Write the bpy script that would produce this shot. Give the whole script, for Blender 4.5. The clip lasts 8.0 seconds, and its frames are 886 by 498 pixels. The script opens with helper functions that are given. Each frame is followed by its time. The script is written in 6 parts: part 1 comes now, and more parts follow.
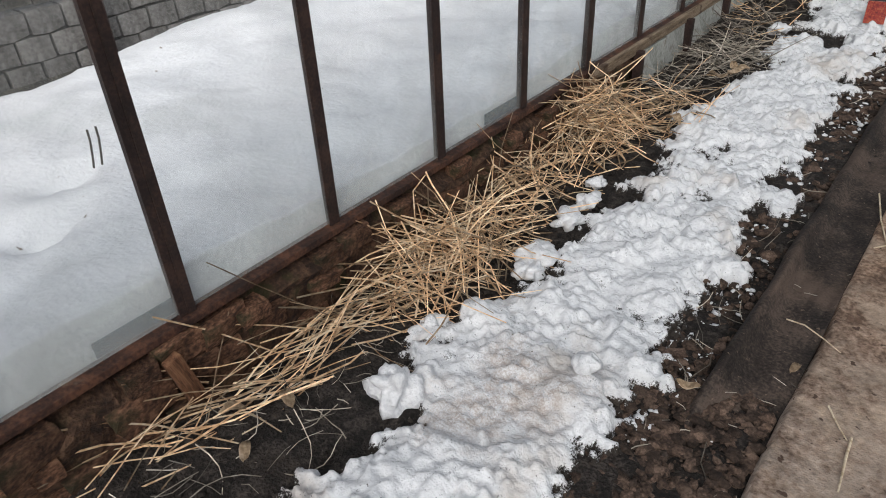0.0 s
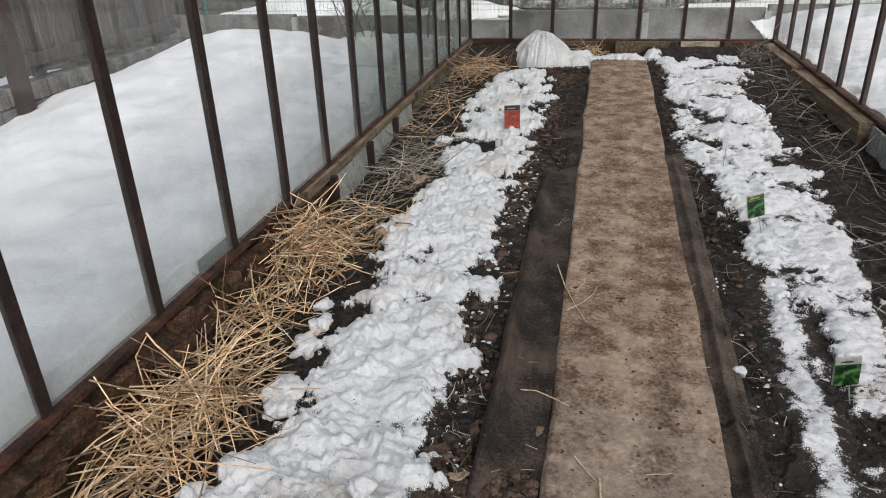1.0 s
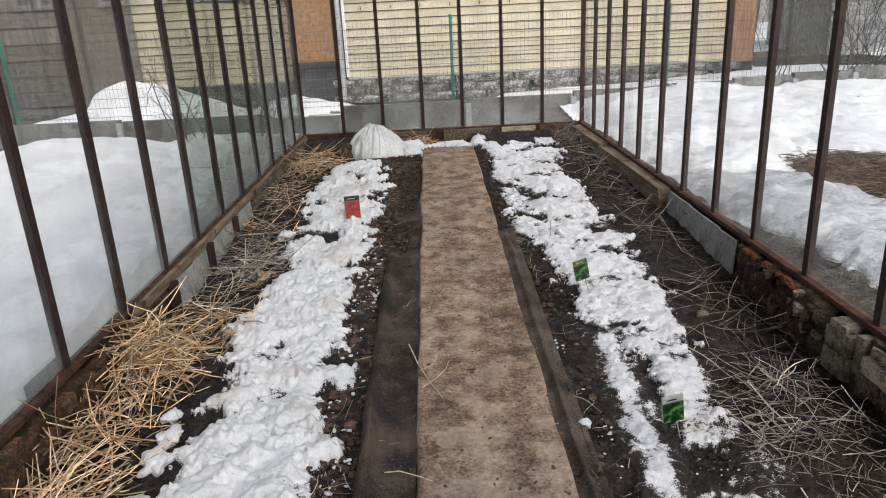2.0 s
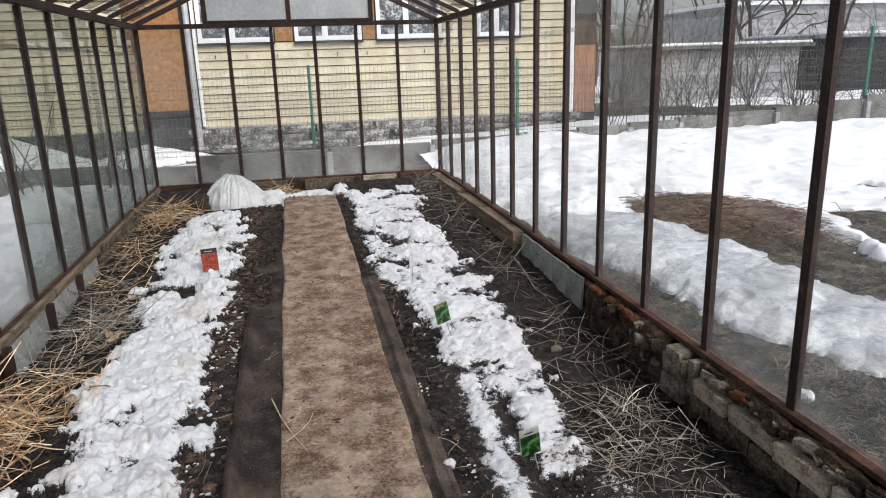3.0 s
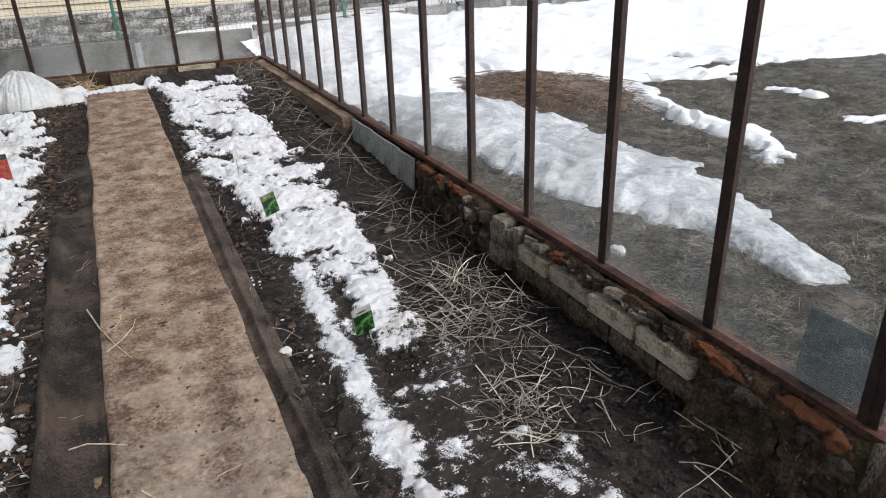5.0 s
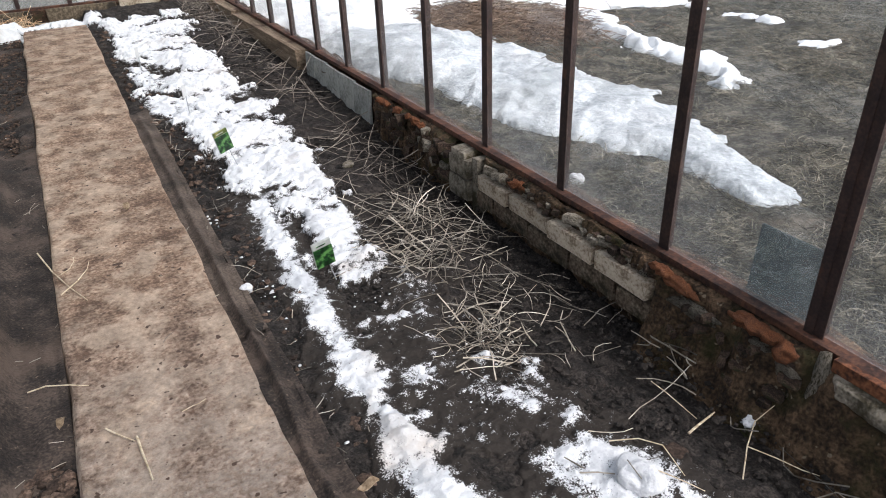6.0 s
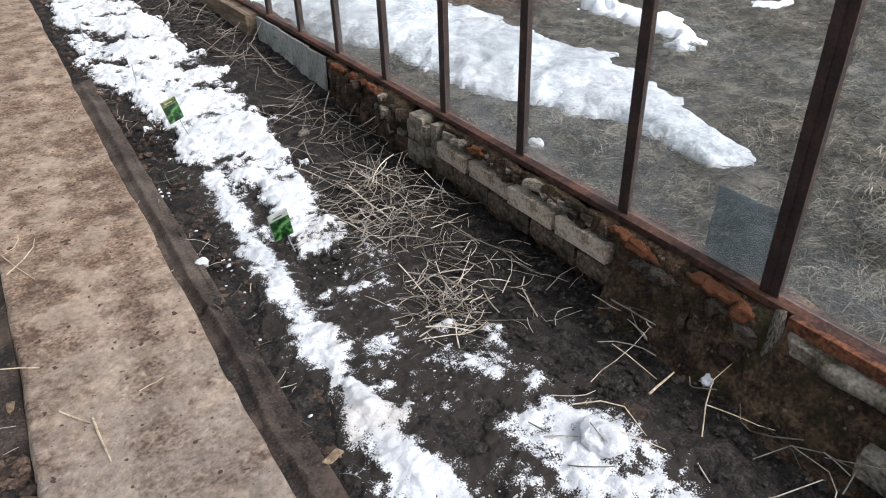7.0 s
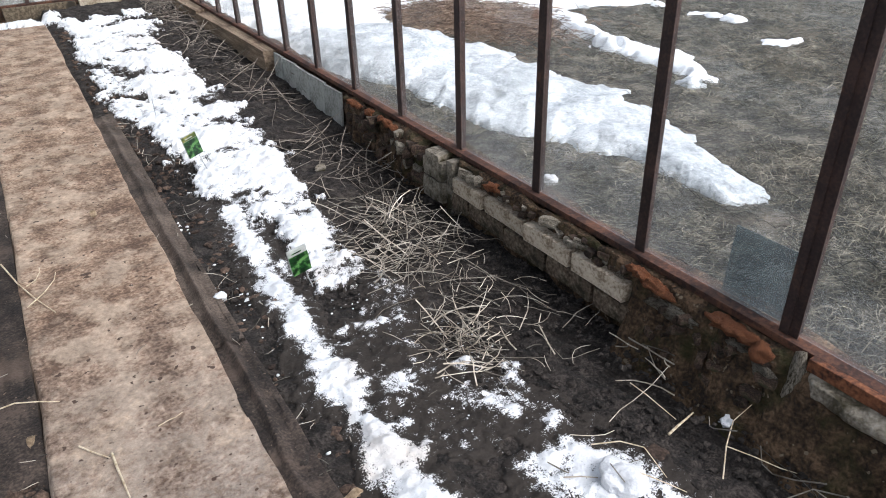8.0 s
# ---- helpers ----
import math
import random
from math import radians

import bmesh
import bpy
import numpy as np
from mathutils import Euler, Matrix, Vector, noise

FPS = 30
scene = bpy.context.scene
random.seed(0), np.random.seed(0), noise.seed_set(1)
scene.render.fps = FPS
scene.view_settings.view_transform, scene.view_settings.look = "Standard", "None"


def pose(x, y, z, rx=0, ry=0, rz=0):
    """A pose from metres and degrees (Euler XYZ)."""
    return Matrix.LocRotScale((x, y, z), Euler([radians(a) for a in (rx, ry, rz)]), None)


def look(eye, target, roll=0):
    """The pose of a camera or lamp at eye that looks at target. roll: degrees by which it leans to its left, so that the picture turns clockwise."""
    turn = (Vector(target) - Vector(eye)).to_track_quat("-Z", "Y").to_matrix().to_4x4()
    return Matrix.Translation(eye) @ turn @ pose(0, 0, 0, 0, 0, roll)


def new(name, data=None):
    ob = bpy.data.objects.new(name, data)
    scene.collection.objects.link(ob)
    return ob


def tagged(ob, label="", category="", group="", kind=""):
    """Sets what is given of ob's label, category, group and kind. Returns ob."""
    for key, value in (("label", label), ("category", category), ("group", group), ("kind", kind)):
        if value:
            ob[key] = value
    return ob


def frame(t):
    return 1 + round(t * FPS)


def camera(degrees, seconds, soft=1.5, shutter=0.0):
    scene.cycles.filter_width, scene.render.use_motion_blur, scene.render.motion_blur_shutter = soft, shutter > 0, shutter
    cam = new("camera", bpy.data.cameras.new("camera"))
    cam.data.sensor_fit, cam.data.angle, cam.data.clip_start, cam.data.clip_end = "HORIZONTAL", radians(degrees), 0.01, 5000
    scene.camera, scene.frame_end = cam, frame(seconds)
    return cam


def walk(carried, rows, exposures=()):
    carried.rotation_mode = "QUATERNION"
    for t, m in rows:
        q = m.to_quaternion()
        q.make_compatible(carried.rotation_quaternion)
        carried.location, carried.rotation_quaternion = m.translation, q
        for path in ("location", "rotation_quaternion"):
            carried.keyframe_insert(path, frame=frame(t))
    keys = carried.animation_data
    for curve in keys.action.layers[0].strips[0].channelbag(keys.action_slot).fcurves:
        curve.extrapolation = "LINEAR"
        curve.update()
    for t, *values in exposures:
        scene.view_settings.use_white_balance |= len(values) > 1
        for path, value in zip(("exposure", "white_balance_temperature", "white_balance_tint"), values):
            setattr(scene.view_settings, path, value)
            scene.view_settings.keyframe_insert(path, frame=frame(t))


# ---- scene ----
cam = camera(65.0, 8.0, soft=1.0)
PATH = [
    (0, (-0.024, 0.251, 1.391), (-1.086, 1.516, 0.262), -2.8),
    (0.2, (-0.022, 0.253, 1.39), (-0.941, 1.646, 0.302), -2.8),
    (0.3, (-0.024, 0.255, 1.398), (-0.886, 1.691, 0.313), -2.7),
    (0.5, (-0.03, 0.257, 1.414), (-0.778, 1.785, 0.362), -2.5),
    (1, (-0.066, 0.21, 1.427), (-0.473, 1.971, 0.57), -1.9),
    (1.5, (-0.059, 0.165, 1.436), (-0.25, 2.014, 0.7), -2.5),
    (1.7, (-0.05, 0.155, 1.44), (-0.16, 2.026, 0.742), -2.8),
    (2.8, (-0.002, 0.091, 1.463), (0.315, 1.992, 0.93), -1.9),
    (3, (0.0, 0.087, 1.463), (0.392, 1.976, 0.936), -1.8),
    (3.5, (0.024, 0.072, 1.448), (0.57, 1.918, 0.906), -1.8),
    (4, (0.051, 0.083, 1.427), (0.749, 1.83, 0.747), -1.9),
    (4.5, (0.077, 0.103, 1.411), (0.826, 1.785, 0.632), -1.7),
    (4.7, (0.084, 0.097, 1.408), (0.832, 1.77, 0.616), -1.9),
    (5.8, (0.103, 0.088, 1.366), (0.902, 1.65, 0.402), -2.3),
    (6, (0.101, 0.083, 1.365), (0.911, 1.622, 0.378), -2.3),
    (6.5, (0.107, 0.088, 1.36), (0.939, 1.577, 0.315), -1.6),
    (7, (0.117, 0.101, 1.356), (0.994, 1.544, 0.284), -1.9),
    (7.5, (0.135, 0.09, 1.334), (1.061, 1.464, 0.213), -1.7),
    (8, (0.089, 0.115, 1.383), (0.973, 1.607, 0.386), -1.8),
]
walk(cam, [(t, look(eye, target, roll)) for t, eye, target, roll in PATH],
     exposures=[(0, 0.25, 6380, 12), (0.5, 0.20, 6350, 12), (1.0, 0.21, 6430, 12), (1.7, 0.27, 6470, 13), (3.0, 0.42, 6350, 13), (4.0, 0.37, 6300, 13), (4.7, 0.43, 6300, 13), (5.8, 0.88, 6260, 13), (7.0, 0.98, 6120, 12), (8.0, 1.12, 6080, 12)])

# ---- world and light: overcast spring day ----
world = bpy.data.worlds.new("overcast_sky")
scene.world = world
world.use_nodes = True
wn, wl = world.node_tree.nodes, world.node_tree.links
sky = wn.new("ShaderNodeTexSky")
sky.sky_type = "NISHITA"
sky.sun_disc = False
sky.sun_elevation, sky.sun_rotation = radians(42), radians(150)
sky.air_density, sky.dust_density, sky.ozone_density = 1.0, 4.0, 1.0
pale = wn.new("ShaderNodeHueSaturation")
pale.inputs["Saturation"].default_value = 0.42
wl.new(sky.outputs["Color"], pale.inputs["Color"])
wl.new(pale.outputs["Color"], wn["Background"].inputs["Color"])
wn["Background"].inputs["Strength"].default_value = 0.17

sun = new("sun", bpy.data.lights.new("sun", "SUN"))
sun.data.energy, sun.data.angle, sun.data.color = 1.0, radians(40), (1.0, 0.98, 0.96)
sun.matrix_world = look((4, -7, 9), (0, 0, 0))


# ---- noise in plan ----
TABLE = np.random.RandomState(7).rand(4096)


def cell(i, j, seed):
    return TABLE[(i * 73 + j * 179 + seed * 283 + (i * j) % 61 * 7) % 4096]


def vnoise(x, y, seed=0):
    """Smooth noise, -1 to 1, one bump a metre."""
    i, j = np.floor(x).astype(int), np.floor(y).astype(int)
    u, v = x - i, y - j
    u, v = u * u * (3 - 2 * u), v * v * (3 - 2 * v)
    a = cell(i, j, seed) * (1 - u) + cell(i + 1, j, seed) * u
    b = cell(i, j + 1, seed) * (1 - u) + cell(i + 1, j + 1, seed) * u
    return (a * (1 - v) + b * v) * 2 - 1


def fbm(x, y, f, octaves=3, seed=0):
    x, y = np.asarray(x, float), np.asarray(y, float)
    total, amp = np.zeros(np.broadcast(x, y).shape), 1.0
    for k in range(octaves):
        total = total + amp * vnoise(x * f + 3.1 * k, y * f + 7.7 * k, seed + k)
        f, amp = f * 2.03, amp * 0.5
    return total


def smooth(v):
    v = np.clip(v, 0, 1)
    return v * v * (3 - 2 * v)


def soil_z(x, y):
    """Height of the beds and the way between them: it rises towards the far end."""
    return 0.14 * smooth((np.asarray(y, float) - 1.8) / 5.0) + 0 * np.asarray(x, float)


# ---- materials ----
def material(name, colors, scale=8.0, rough=0.8, bump=0.3, fine=60.0, metal=0.0, spots=None, spot_scale=20.0,
             spot_cut=0.6, per_piece=0.0, stretch=(1, 1, 1), distance=0.01, spec=0.4,
             spread=0.10, spot_soft=0.1, pale_end=None, specks=None, speck_scale=140.0, speck_cut=0.66):
    """colors: three colours from low to high noise. spots: a colour for stains with a shape of their own."""
    m = bpy.data.materials.new(name)
    m.use_nodes = True
    n, l = m.node_tree.nodes, m.node_tree.links
    shader = n["Principled BSDF"]
    shader.inputs["Roughness"].default_value, shader.inputs["Metallic"].default_value = rough, metal
    shader.inputs["Specular IOR Level"].default_value = spec
    where = n.new("ShaderNodeTexCoord")
    warp = n.new("ShaderNodeMapping")
    warp.inputs["Scale"].default_value = stretch
    l.new(where.outputs["Object"], warp.inputs["Vector"])
    broad = n.new("ShaderNodeTexNoise")
    broad.inputs["Scale"].default_value, broad.inputs["Detail"].default_value = scale, 6
    broad.inputs["Roughness"].default_value = 0.62
    l.new(warp.outputs["Vector"], broad.inputs["Vector"])
    grain = n.new("ShaderNodeTexNoise")
    grain.inputs["Scale"].default_value, grain.inputs["Detail"].default_value = fine, 4
    l.new(warp.outputs["Vector"], grain.inputs["Vector"])
    both = n.new("ShaderNodeMix")
    both.inputs["Factor"].default_value = 0.4
    l.new(broad.outputs["Fac"], both.inputs[2])
    l.new(grain.outputs["Fac"], both.inputs[3])
    ramp = n.new("ShaderNodeValToRGB")
    ramp.color_ramp.elements[0].position, ramp.color_ramp.elements[1].position = 0.5 - spread, 0.5 + spread
    ramp.color_ramp.elements[0].color, ramp.color_ramp.elements[1].color = (*colors[0], 1), (*colors[2], 1)
    mid = ramp.color_ramp.elements.new(0.5)
    mid.color = (*colors[1], 1)
    l.new(both.outputs[0], ramp.inputs["Fac"])
    color = ramp.outputs["Color"]
    if spots:
        stain = n.new("ShaderNodeTexNoise")
        stain.inputs["Scale"].default_value, stain.inputs["Detail"].default_value = spot_scale, 8
        stain.inputs["Roughness"].default_value = 0.62
        l.new(where.outputs["Object"], stain.inputs["Vector"])
        cut = n.new("ShaderNodeValToRGB")
        cut.color_ramp.elements[0].position, cut.color_ramp.elements[1].position = spot_cut, min(spot_cut + spot_soft, 1)
        l.new(stain.outputs["Fac"], cut.inputs["Fac"])
        over = n.new("ShaderNodeMix")
        over.data_type = "RGBA"
        over.inputs[7].default_value = (*spots, 1)
        l.new(cut.outputs["Color"], over.inputs[0])
        l.new(color, over.inputs[6])
        color = over.outputs[2]
    # near end painted paler, standing in for the brighter exposure there
    if pale_end:
        axes, run, worn, mixed = n.new("ShaderNodeSeparateXYZ"), n.new("ShaderNodeMapRange"), n.new("ShaderNodeMath"), n.new("ShaderNodeMix")
        l.new(where.outputs["Object"], axes.inputs["Vector"])
        l.new(axes.outputs["Y"], run.inputs["Value"])
        run.inputs["From Min"].default_value, run.inputs["From Max"].default_value = 2.5, 1.2
        run.inputs["To Min"].default_value, run.inputs["To Max"].default_value = 0.0, 0.80
        worn.operation, worn.use_clamp = "MULTIPLY", True
        l.new(run.outputs["Result"], worn.inputs[0])
        blotch = n.new("ShaderNodeMapRange")
        blotch.inputs["From Min"].default_value, blotch.inputs["From Max"].default_value = 0.36, 0.55
        l.new(both.outputs[0], blotch.inputs["Value"])
        l.new(blotch.outputs["Result"], worn.inputs[1])
        mixed.data_type = "RGBA"
        mixed.inputs[7].default_value = (*pale_end, 1)
        l.new(worn.outputs[0], mixed.inputs[0])
        l.new(color, mixed.inputs[6])
        pores, worn_grain, deep = n.new("ShaderNodeTexNoise"), n.new("ShaderNodeMapRange"), n.new("ShaderNodeHueSaturation")
        pores.inputs["Scale"].default_value, pores.inputs["Detail"].default_value, pores.inputs["Roughness"].default_value = 36.0, 9, 0.75
        l.new(where.outputs["Object"], pores.inputs["Vector"])
        worn_grain.inputs["From Min"].default_value, worn_grain.inputs["From Max"].default_value = 0.34, 0.66
        worn_grain.inputs["To Min"].default_value, worn_grain.inputs["To Max"].default_value = 0.66, 1.26
        l.new(pores.outputs["Fac"], worn_grain.inputs["Value"])
        stains, trodden, level = n.new("ShaderNodeTexNoise"), n.new("ShaderNodeMapRange"), n.new("ShaderNodeMath")
        stains.inputs["Scale"].default_value, stains.inputs["Detail"].default_value, stains.inputs["Roughness"].default_value = 7.5, 8, 0.72
        l.new(where.outputs["Object"], stains.inputs["Vector"])
        trodden.inputs["From Min"].default_value, trodden.inputs["From Max"].default_value = 0.40, 0.60
        trodden.inputs["To Min"].default_value, trodden.inputs["To Max"].default_value = 0.76, 1.16
        l.new(stains.outputs["Fac"], trodden.inputs["Value"])
        level.operation = "MULTIPLY"
        l.new(trodden.outputs["Result"], level.inputs[0])
        l.new(worn_grain.outputs["Result"], level.inputs[1])
        l.new(level.outputs[0], deep.inputs["Value"])
        l.new(mixed.outputs[2], deep.inputs["Color"])
        color = deep.outputs["Color"]
    if specks:
        dots = n.new("ShaderNodeTexNoise")
        dots.inputs["Scale"].default_value, dots.inputs["Detail"].default_value = speck_scale, 2
        l.new(where.outputs["Object"], dots.inputs["Vector"])
        keep = n.new("ShaderNodeValToRGB")
        keep.color_ramp.elements[0].position, keep.color_ramp.elements[1].position = speck_cut, speck_cut + 0.03
        l.new(dots.outputs["Fac"], keep.inputs["Fac"])
        peppered = n.new("ShaderNodeMix")
        peppered.data_type = "RGBA"
        peppered.inputs[7].default_value = (*specks, 1)
        l.new(keep.outputs["Color"], peppered.inputs[0])
        l.new(color, peppered.inputs[6])
        color = peppered.outputs[2]
    if per_piece:
        info = n.new("ShaderNodeObjectInfo")
        vary = n.new("ShaderNodeMapRange")
        vary.inputs["To Min"].default_value, vary.inputs["To Max"].default_value = 1 - per_piece, 1 + per_piece
        l.new(info.outputs["Random"], vary.inputs["Value"])
        shift = n.new("ShaderNodeHueSaturation")
        l.new(vary.outputs["Result"], shift.inputs["Value"])
        l.new(color, shift.inputs["Color"])
        color = shift.outputs["Color"]
    l.new(color, shader.inputs["Base Color"])
    if bump:
        b = n.new("ShaderNodeBump")
        b.inputs["Strength"].default_value, b.inputs["Distance"].default_value = bump, distance
        l.new(both.outputs[0], b.inputs["Height"])
        l.new(b.outputs["Normal"], shader.inputs["Normal"])
    return m


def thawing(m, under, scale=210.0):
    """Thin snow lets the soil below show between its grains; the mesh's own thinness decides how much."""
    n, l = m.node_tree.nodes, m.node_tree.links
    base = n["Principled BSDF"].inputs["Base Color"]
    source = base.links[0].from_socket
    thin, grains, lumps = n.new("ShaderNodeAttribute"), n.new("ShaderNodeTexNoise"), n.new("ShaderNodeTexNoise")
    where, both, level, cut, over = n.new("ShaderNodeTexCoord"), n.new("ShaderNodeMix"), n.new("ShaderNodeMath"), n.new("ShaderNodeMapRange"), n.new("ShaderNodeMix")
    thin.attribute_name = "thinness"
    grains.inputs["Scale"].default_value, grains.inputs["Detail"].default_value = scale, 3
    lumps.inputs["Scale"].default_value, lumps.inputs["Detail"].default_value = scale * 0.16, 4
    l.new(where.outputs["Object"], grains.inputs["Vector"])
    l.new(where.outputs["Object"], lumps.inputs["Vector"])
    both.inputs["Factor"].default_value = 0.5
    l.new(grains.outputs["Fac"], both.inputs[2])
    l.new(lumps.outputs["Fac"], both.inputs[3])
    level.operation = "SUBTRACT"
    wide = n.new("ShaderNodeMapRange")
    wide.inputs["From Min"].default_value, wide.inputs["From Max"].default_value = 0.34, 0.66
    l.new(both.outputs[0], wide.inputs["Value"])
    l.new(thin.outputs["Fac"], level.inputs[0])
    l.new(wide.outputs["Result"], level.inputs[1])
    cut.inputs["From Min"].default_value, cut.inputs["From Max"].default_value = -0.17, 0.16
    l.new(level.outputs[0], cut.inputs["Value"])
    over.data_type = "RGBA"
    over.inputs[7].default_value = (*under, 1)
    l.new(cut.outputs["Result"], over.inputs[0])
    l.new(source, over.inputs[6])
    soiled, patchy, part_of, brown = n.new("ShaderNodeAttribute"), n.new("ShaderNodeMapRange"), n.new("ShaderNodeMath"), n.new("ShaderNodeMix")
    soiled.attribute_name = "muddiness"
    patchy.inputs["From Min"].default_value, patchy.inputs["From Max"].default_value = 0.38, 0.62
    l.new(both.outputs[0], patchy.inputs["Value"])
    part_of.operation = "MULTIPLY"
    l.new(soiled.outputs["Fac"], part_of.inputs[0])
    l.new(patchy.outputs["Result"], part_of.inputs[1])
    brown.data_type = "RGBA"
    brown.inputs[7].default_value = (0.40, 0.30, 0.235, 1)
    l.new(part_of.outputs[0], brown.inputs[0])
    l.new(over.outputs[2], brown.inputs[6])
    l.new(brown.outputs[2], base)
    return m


def island_vary(m, low, high):
    """Each loose piece of one mesh gets its own brightness."""
    n, l = m.node_tree.nodes, m.node_tree.links
    base = n["Principled BSDF"].inputs["Base Color"]
    source = base.links[0].from_socket
    info, vary, shift = n.new("ShaderNodeNewGeometry"), n.new("ShaderNodeMapRange"), n.new("ShaderNodeHueSaturation")
    vary.inputs["To Min"].default_value, vary.inputs["To Max"].default_value = low, high
    l.new(info.outputs["Random Per Island"], vary.inputs["Value"])
    l.new(vary.outputs["Result"], shift.inputs["Value"])
    l.new(source, shift.inputs["Color"])
    l.new(shift.outputs["Color"], base)
    return m


SOIL = material("black_garden_soil", ((0.0105, 0.0085, 0.0071), (0.025, 0.0198, 0.0168), (0.070, 0.056, 0.048)), 18, 0.95, 1.0, 120, spots=(0.044, 0.033, 0.026), spot_scale=4, spot_cut=0.60, distance=0.03)
CLOD = island_vary(material("soil_clod", ((0.032, 0.020, 0.0145), (0.072, 0.046, 0.033), (0.13, 0.087, 0.064)), 30, 0.95, 0.5, 150), 0.4, 1.7)
DARKCLOD = island_vary(material("black_soil_crumb", ((0.014, 0.0115, 0.0095), (0.028, 0.0225, 0.019), (0.058, 0.047, 0.040)), 30, 0.95, 0.5, 150), 0.5, 1.4)
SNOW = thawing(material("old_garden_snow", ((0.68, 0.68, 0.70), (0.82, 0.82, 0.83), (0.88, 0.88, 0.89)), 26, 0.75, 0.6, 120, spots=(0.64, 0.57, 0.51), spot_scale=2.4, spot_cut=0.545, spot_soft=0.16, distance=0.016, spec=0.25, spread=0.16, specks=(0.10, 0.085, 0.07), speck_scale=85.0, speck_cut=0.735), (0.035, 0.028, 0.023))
# old snow, its grey also carrying the haze of the glass before it
OLD_SNOW = material("hazy_old_snow", ((0.33, 0.355, 0.37), (0.52, 0.545, 0.56), (0.69, 0.705, 0.715)), 4, 0.55, 0.8, 40, spots=(0.36, 0.38, 0.385), spot_scale=1.6, spot_cut=0.50, spot_soft=0.2, distance=0.03, spec=0.4, spread=0.11, specks=(0.12, 0.10, 0.08), speck_scale=45.0, speck_cut=0.72)
CLEAN_SNOW = material("clean_snow_lump", ((0.70, 0.70, 0.72), (0.79, 0.79, 0.80), (0.84, 0.84, 0.85)), 30, 0.75, 0.7, 120, distance=0.012, spec=0.3)
BANK = material("snow_bank", ((0.73, 0.75, 0.77), (0.83, 0.845, 0.855), (0.88, 0.89, 0.90)), 3.5, 0.7, 0.6, 55, spots=(0.64, 0.66, 0.665), spot_scale=1.1, spot_cut=0.56, distance=0.02, spec=0.3, spread=0.16, specks=(0.25, 0.22, 0.18), speck_scale=34.0, speck_cut=0.765)
STRAW = island_vary(material("dry_straw", ((0.46, 0.27, 0.14), (0.76, 0.52, 0.31), (0.92, 0.74, 0.52)), 12, 0.6, 0.0, 60), 0.20, 1.45)
STEM = island_vary(material("grey_dry_stem", ((0.34, 0.28, 0.215), (0.53, 0.46, 0.37), (0.70, 0.635, 0.54)), 12, 0.7, 0.0, 60), 0.15, 1.15)
DULL_STEM = island_vary(material("dull_brown_stem", ((0.12, 0.095, 0.075), (0.24, 0.20, 0.165), (0.40, 0.35, 0.29)), 12, 0.8, 0.0, 60), 0.4, 1.3)
STEEL = material("rust_brown_steel", ((0.018, 0.010, 0.009), (0.033, 0.018, 0.015), (0.056, 0.029, 0.022)), 14, 0.7, 0.3, 120, spots=(0.10, 0.04, 0.022), spot_scale=9, spot_cut=0.64)
RUST = material("rusty_rail", ((0.026, 0.013, 0.010), (0.065, 0.029, 0.019), (0.13, 0.056, 0.032)), 11, 0.85, 0.5, 90, spots=(0.17, 0.125, 0.09), spot_scale=6, spot_cut=0.63)
PATH_BOARD = material("trodden_fibreboard", ((0.145, 0.088, 0.058), (0.315, 0.205, 0.140), (0.50, 0.365, 0.265)), 8, 0.9, 1.0, 85, spots=(0.48, 0.355, 0.26), spot_scale=7.0, spot_cut=0.48, spot_soft=0.10, distance=0.014, spread=0.09, pale_end=(0.33, 0.278, 0.238), specks=(0.085, 0.052, 0.037), speck_scale=32.0, speck_cut=0.67)
FABRIC = material("black_ground_fabric", ((0.012, 0.009, 0.0075), (0.042, 0.030, 0.0235), (0.10, 0.073, 0.058)), 6, 0.8, 0.8, 120, spots=(0.12, 0.082, 0.061), spot_scale=3.0, spot_cut=0.52, spot_soft=0.2, specks=(0.18, 0.13, 0.095), speck_scale=75.0, speck_cut=0.70)
DUSTY_FABRIC = material("dusty_ground_fabric", ((0.030, 0.022, 0.017), (0.085, 0.062, 0.048), (0.17, 0.128, 0.10)), 5, 0.85, 0.8, 120, spots=(0.15, 0.112, 0.086), spot_scale=3.0, spot_cut=0.50, spot_soft=0.2, specks=(0.04, 0.03, 0.024), speck_scale=60.0, speck_cut=0.68)
BRICK = material("old_silicate_brick", ((0.25, 0.185, 0.125), (0.50, 0.41, 0.31), (0.60, 0.52, 0.41)), 14, 0.9, 0.8, 110, spots=(0.085, 0.055, 0.030), spot_scale=8, spot_cut=0.60, per_piece=0.15)
STONE = material("brown_rubble_stone", ((0.036, 0.018, 0.011), (0.105, 0.050, 0.028), (0.20, 0.105, 0.062)), 10, 0.9, 0.8, 80, spots=(0.035, 0.027, 0.012), spot_scale=8, spot_cut=0.52, per_piece=0.45)
MORTAR = material("mossy_mortar", ((0.024, 0.014, 0.010), (0.062, 0.033, 0.020), (0.13, 0.072, 0.043)), 12, 0.95, 0.9, 80, spots=(0.034, 0.031, 0.012), spot_scale=7, spot_cut=0.53, distance=0.02)
FOAM = material("orange_mounting_foam", ((0.10, 0.035, 0.016), (0.28, 0.090, 0.033), (0.42, 0.16, 0.06)), 22, 0.9, 1.0, 90, spots=(0.045, 0.026, 0.014), spot_scale=18, spot_cut=0.50)
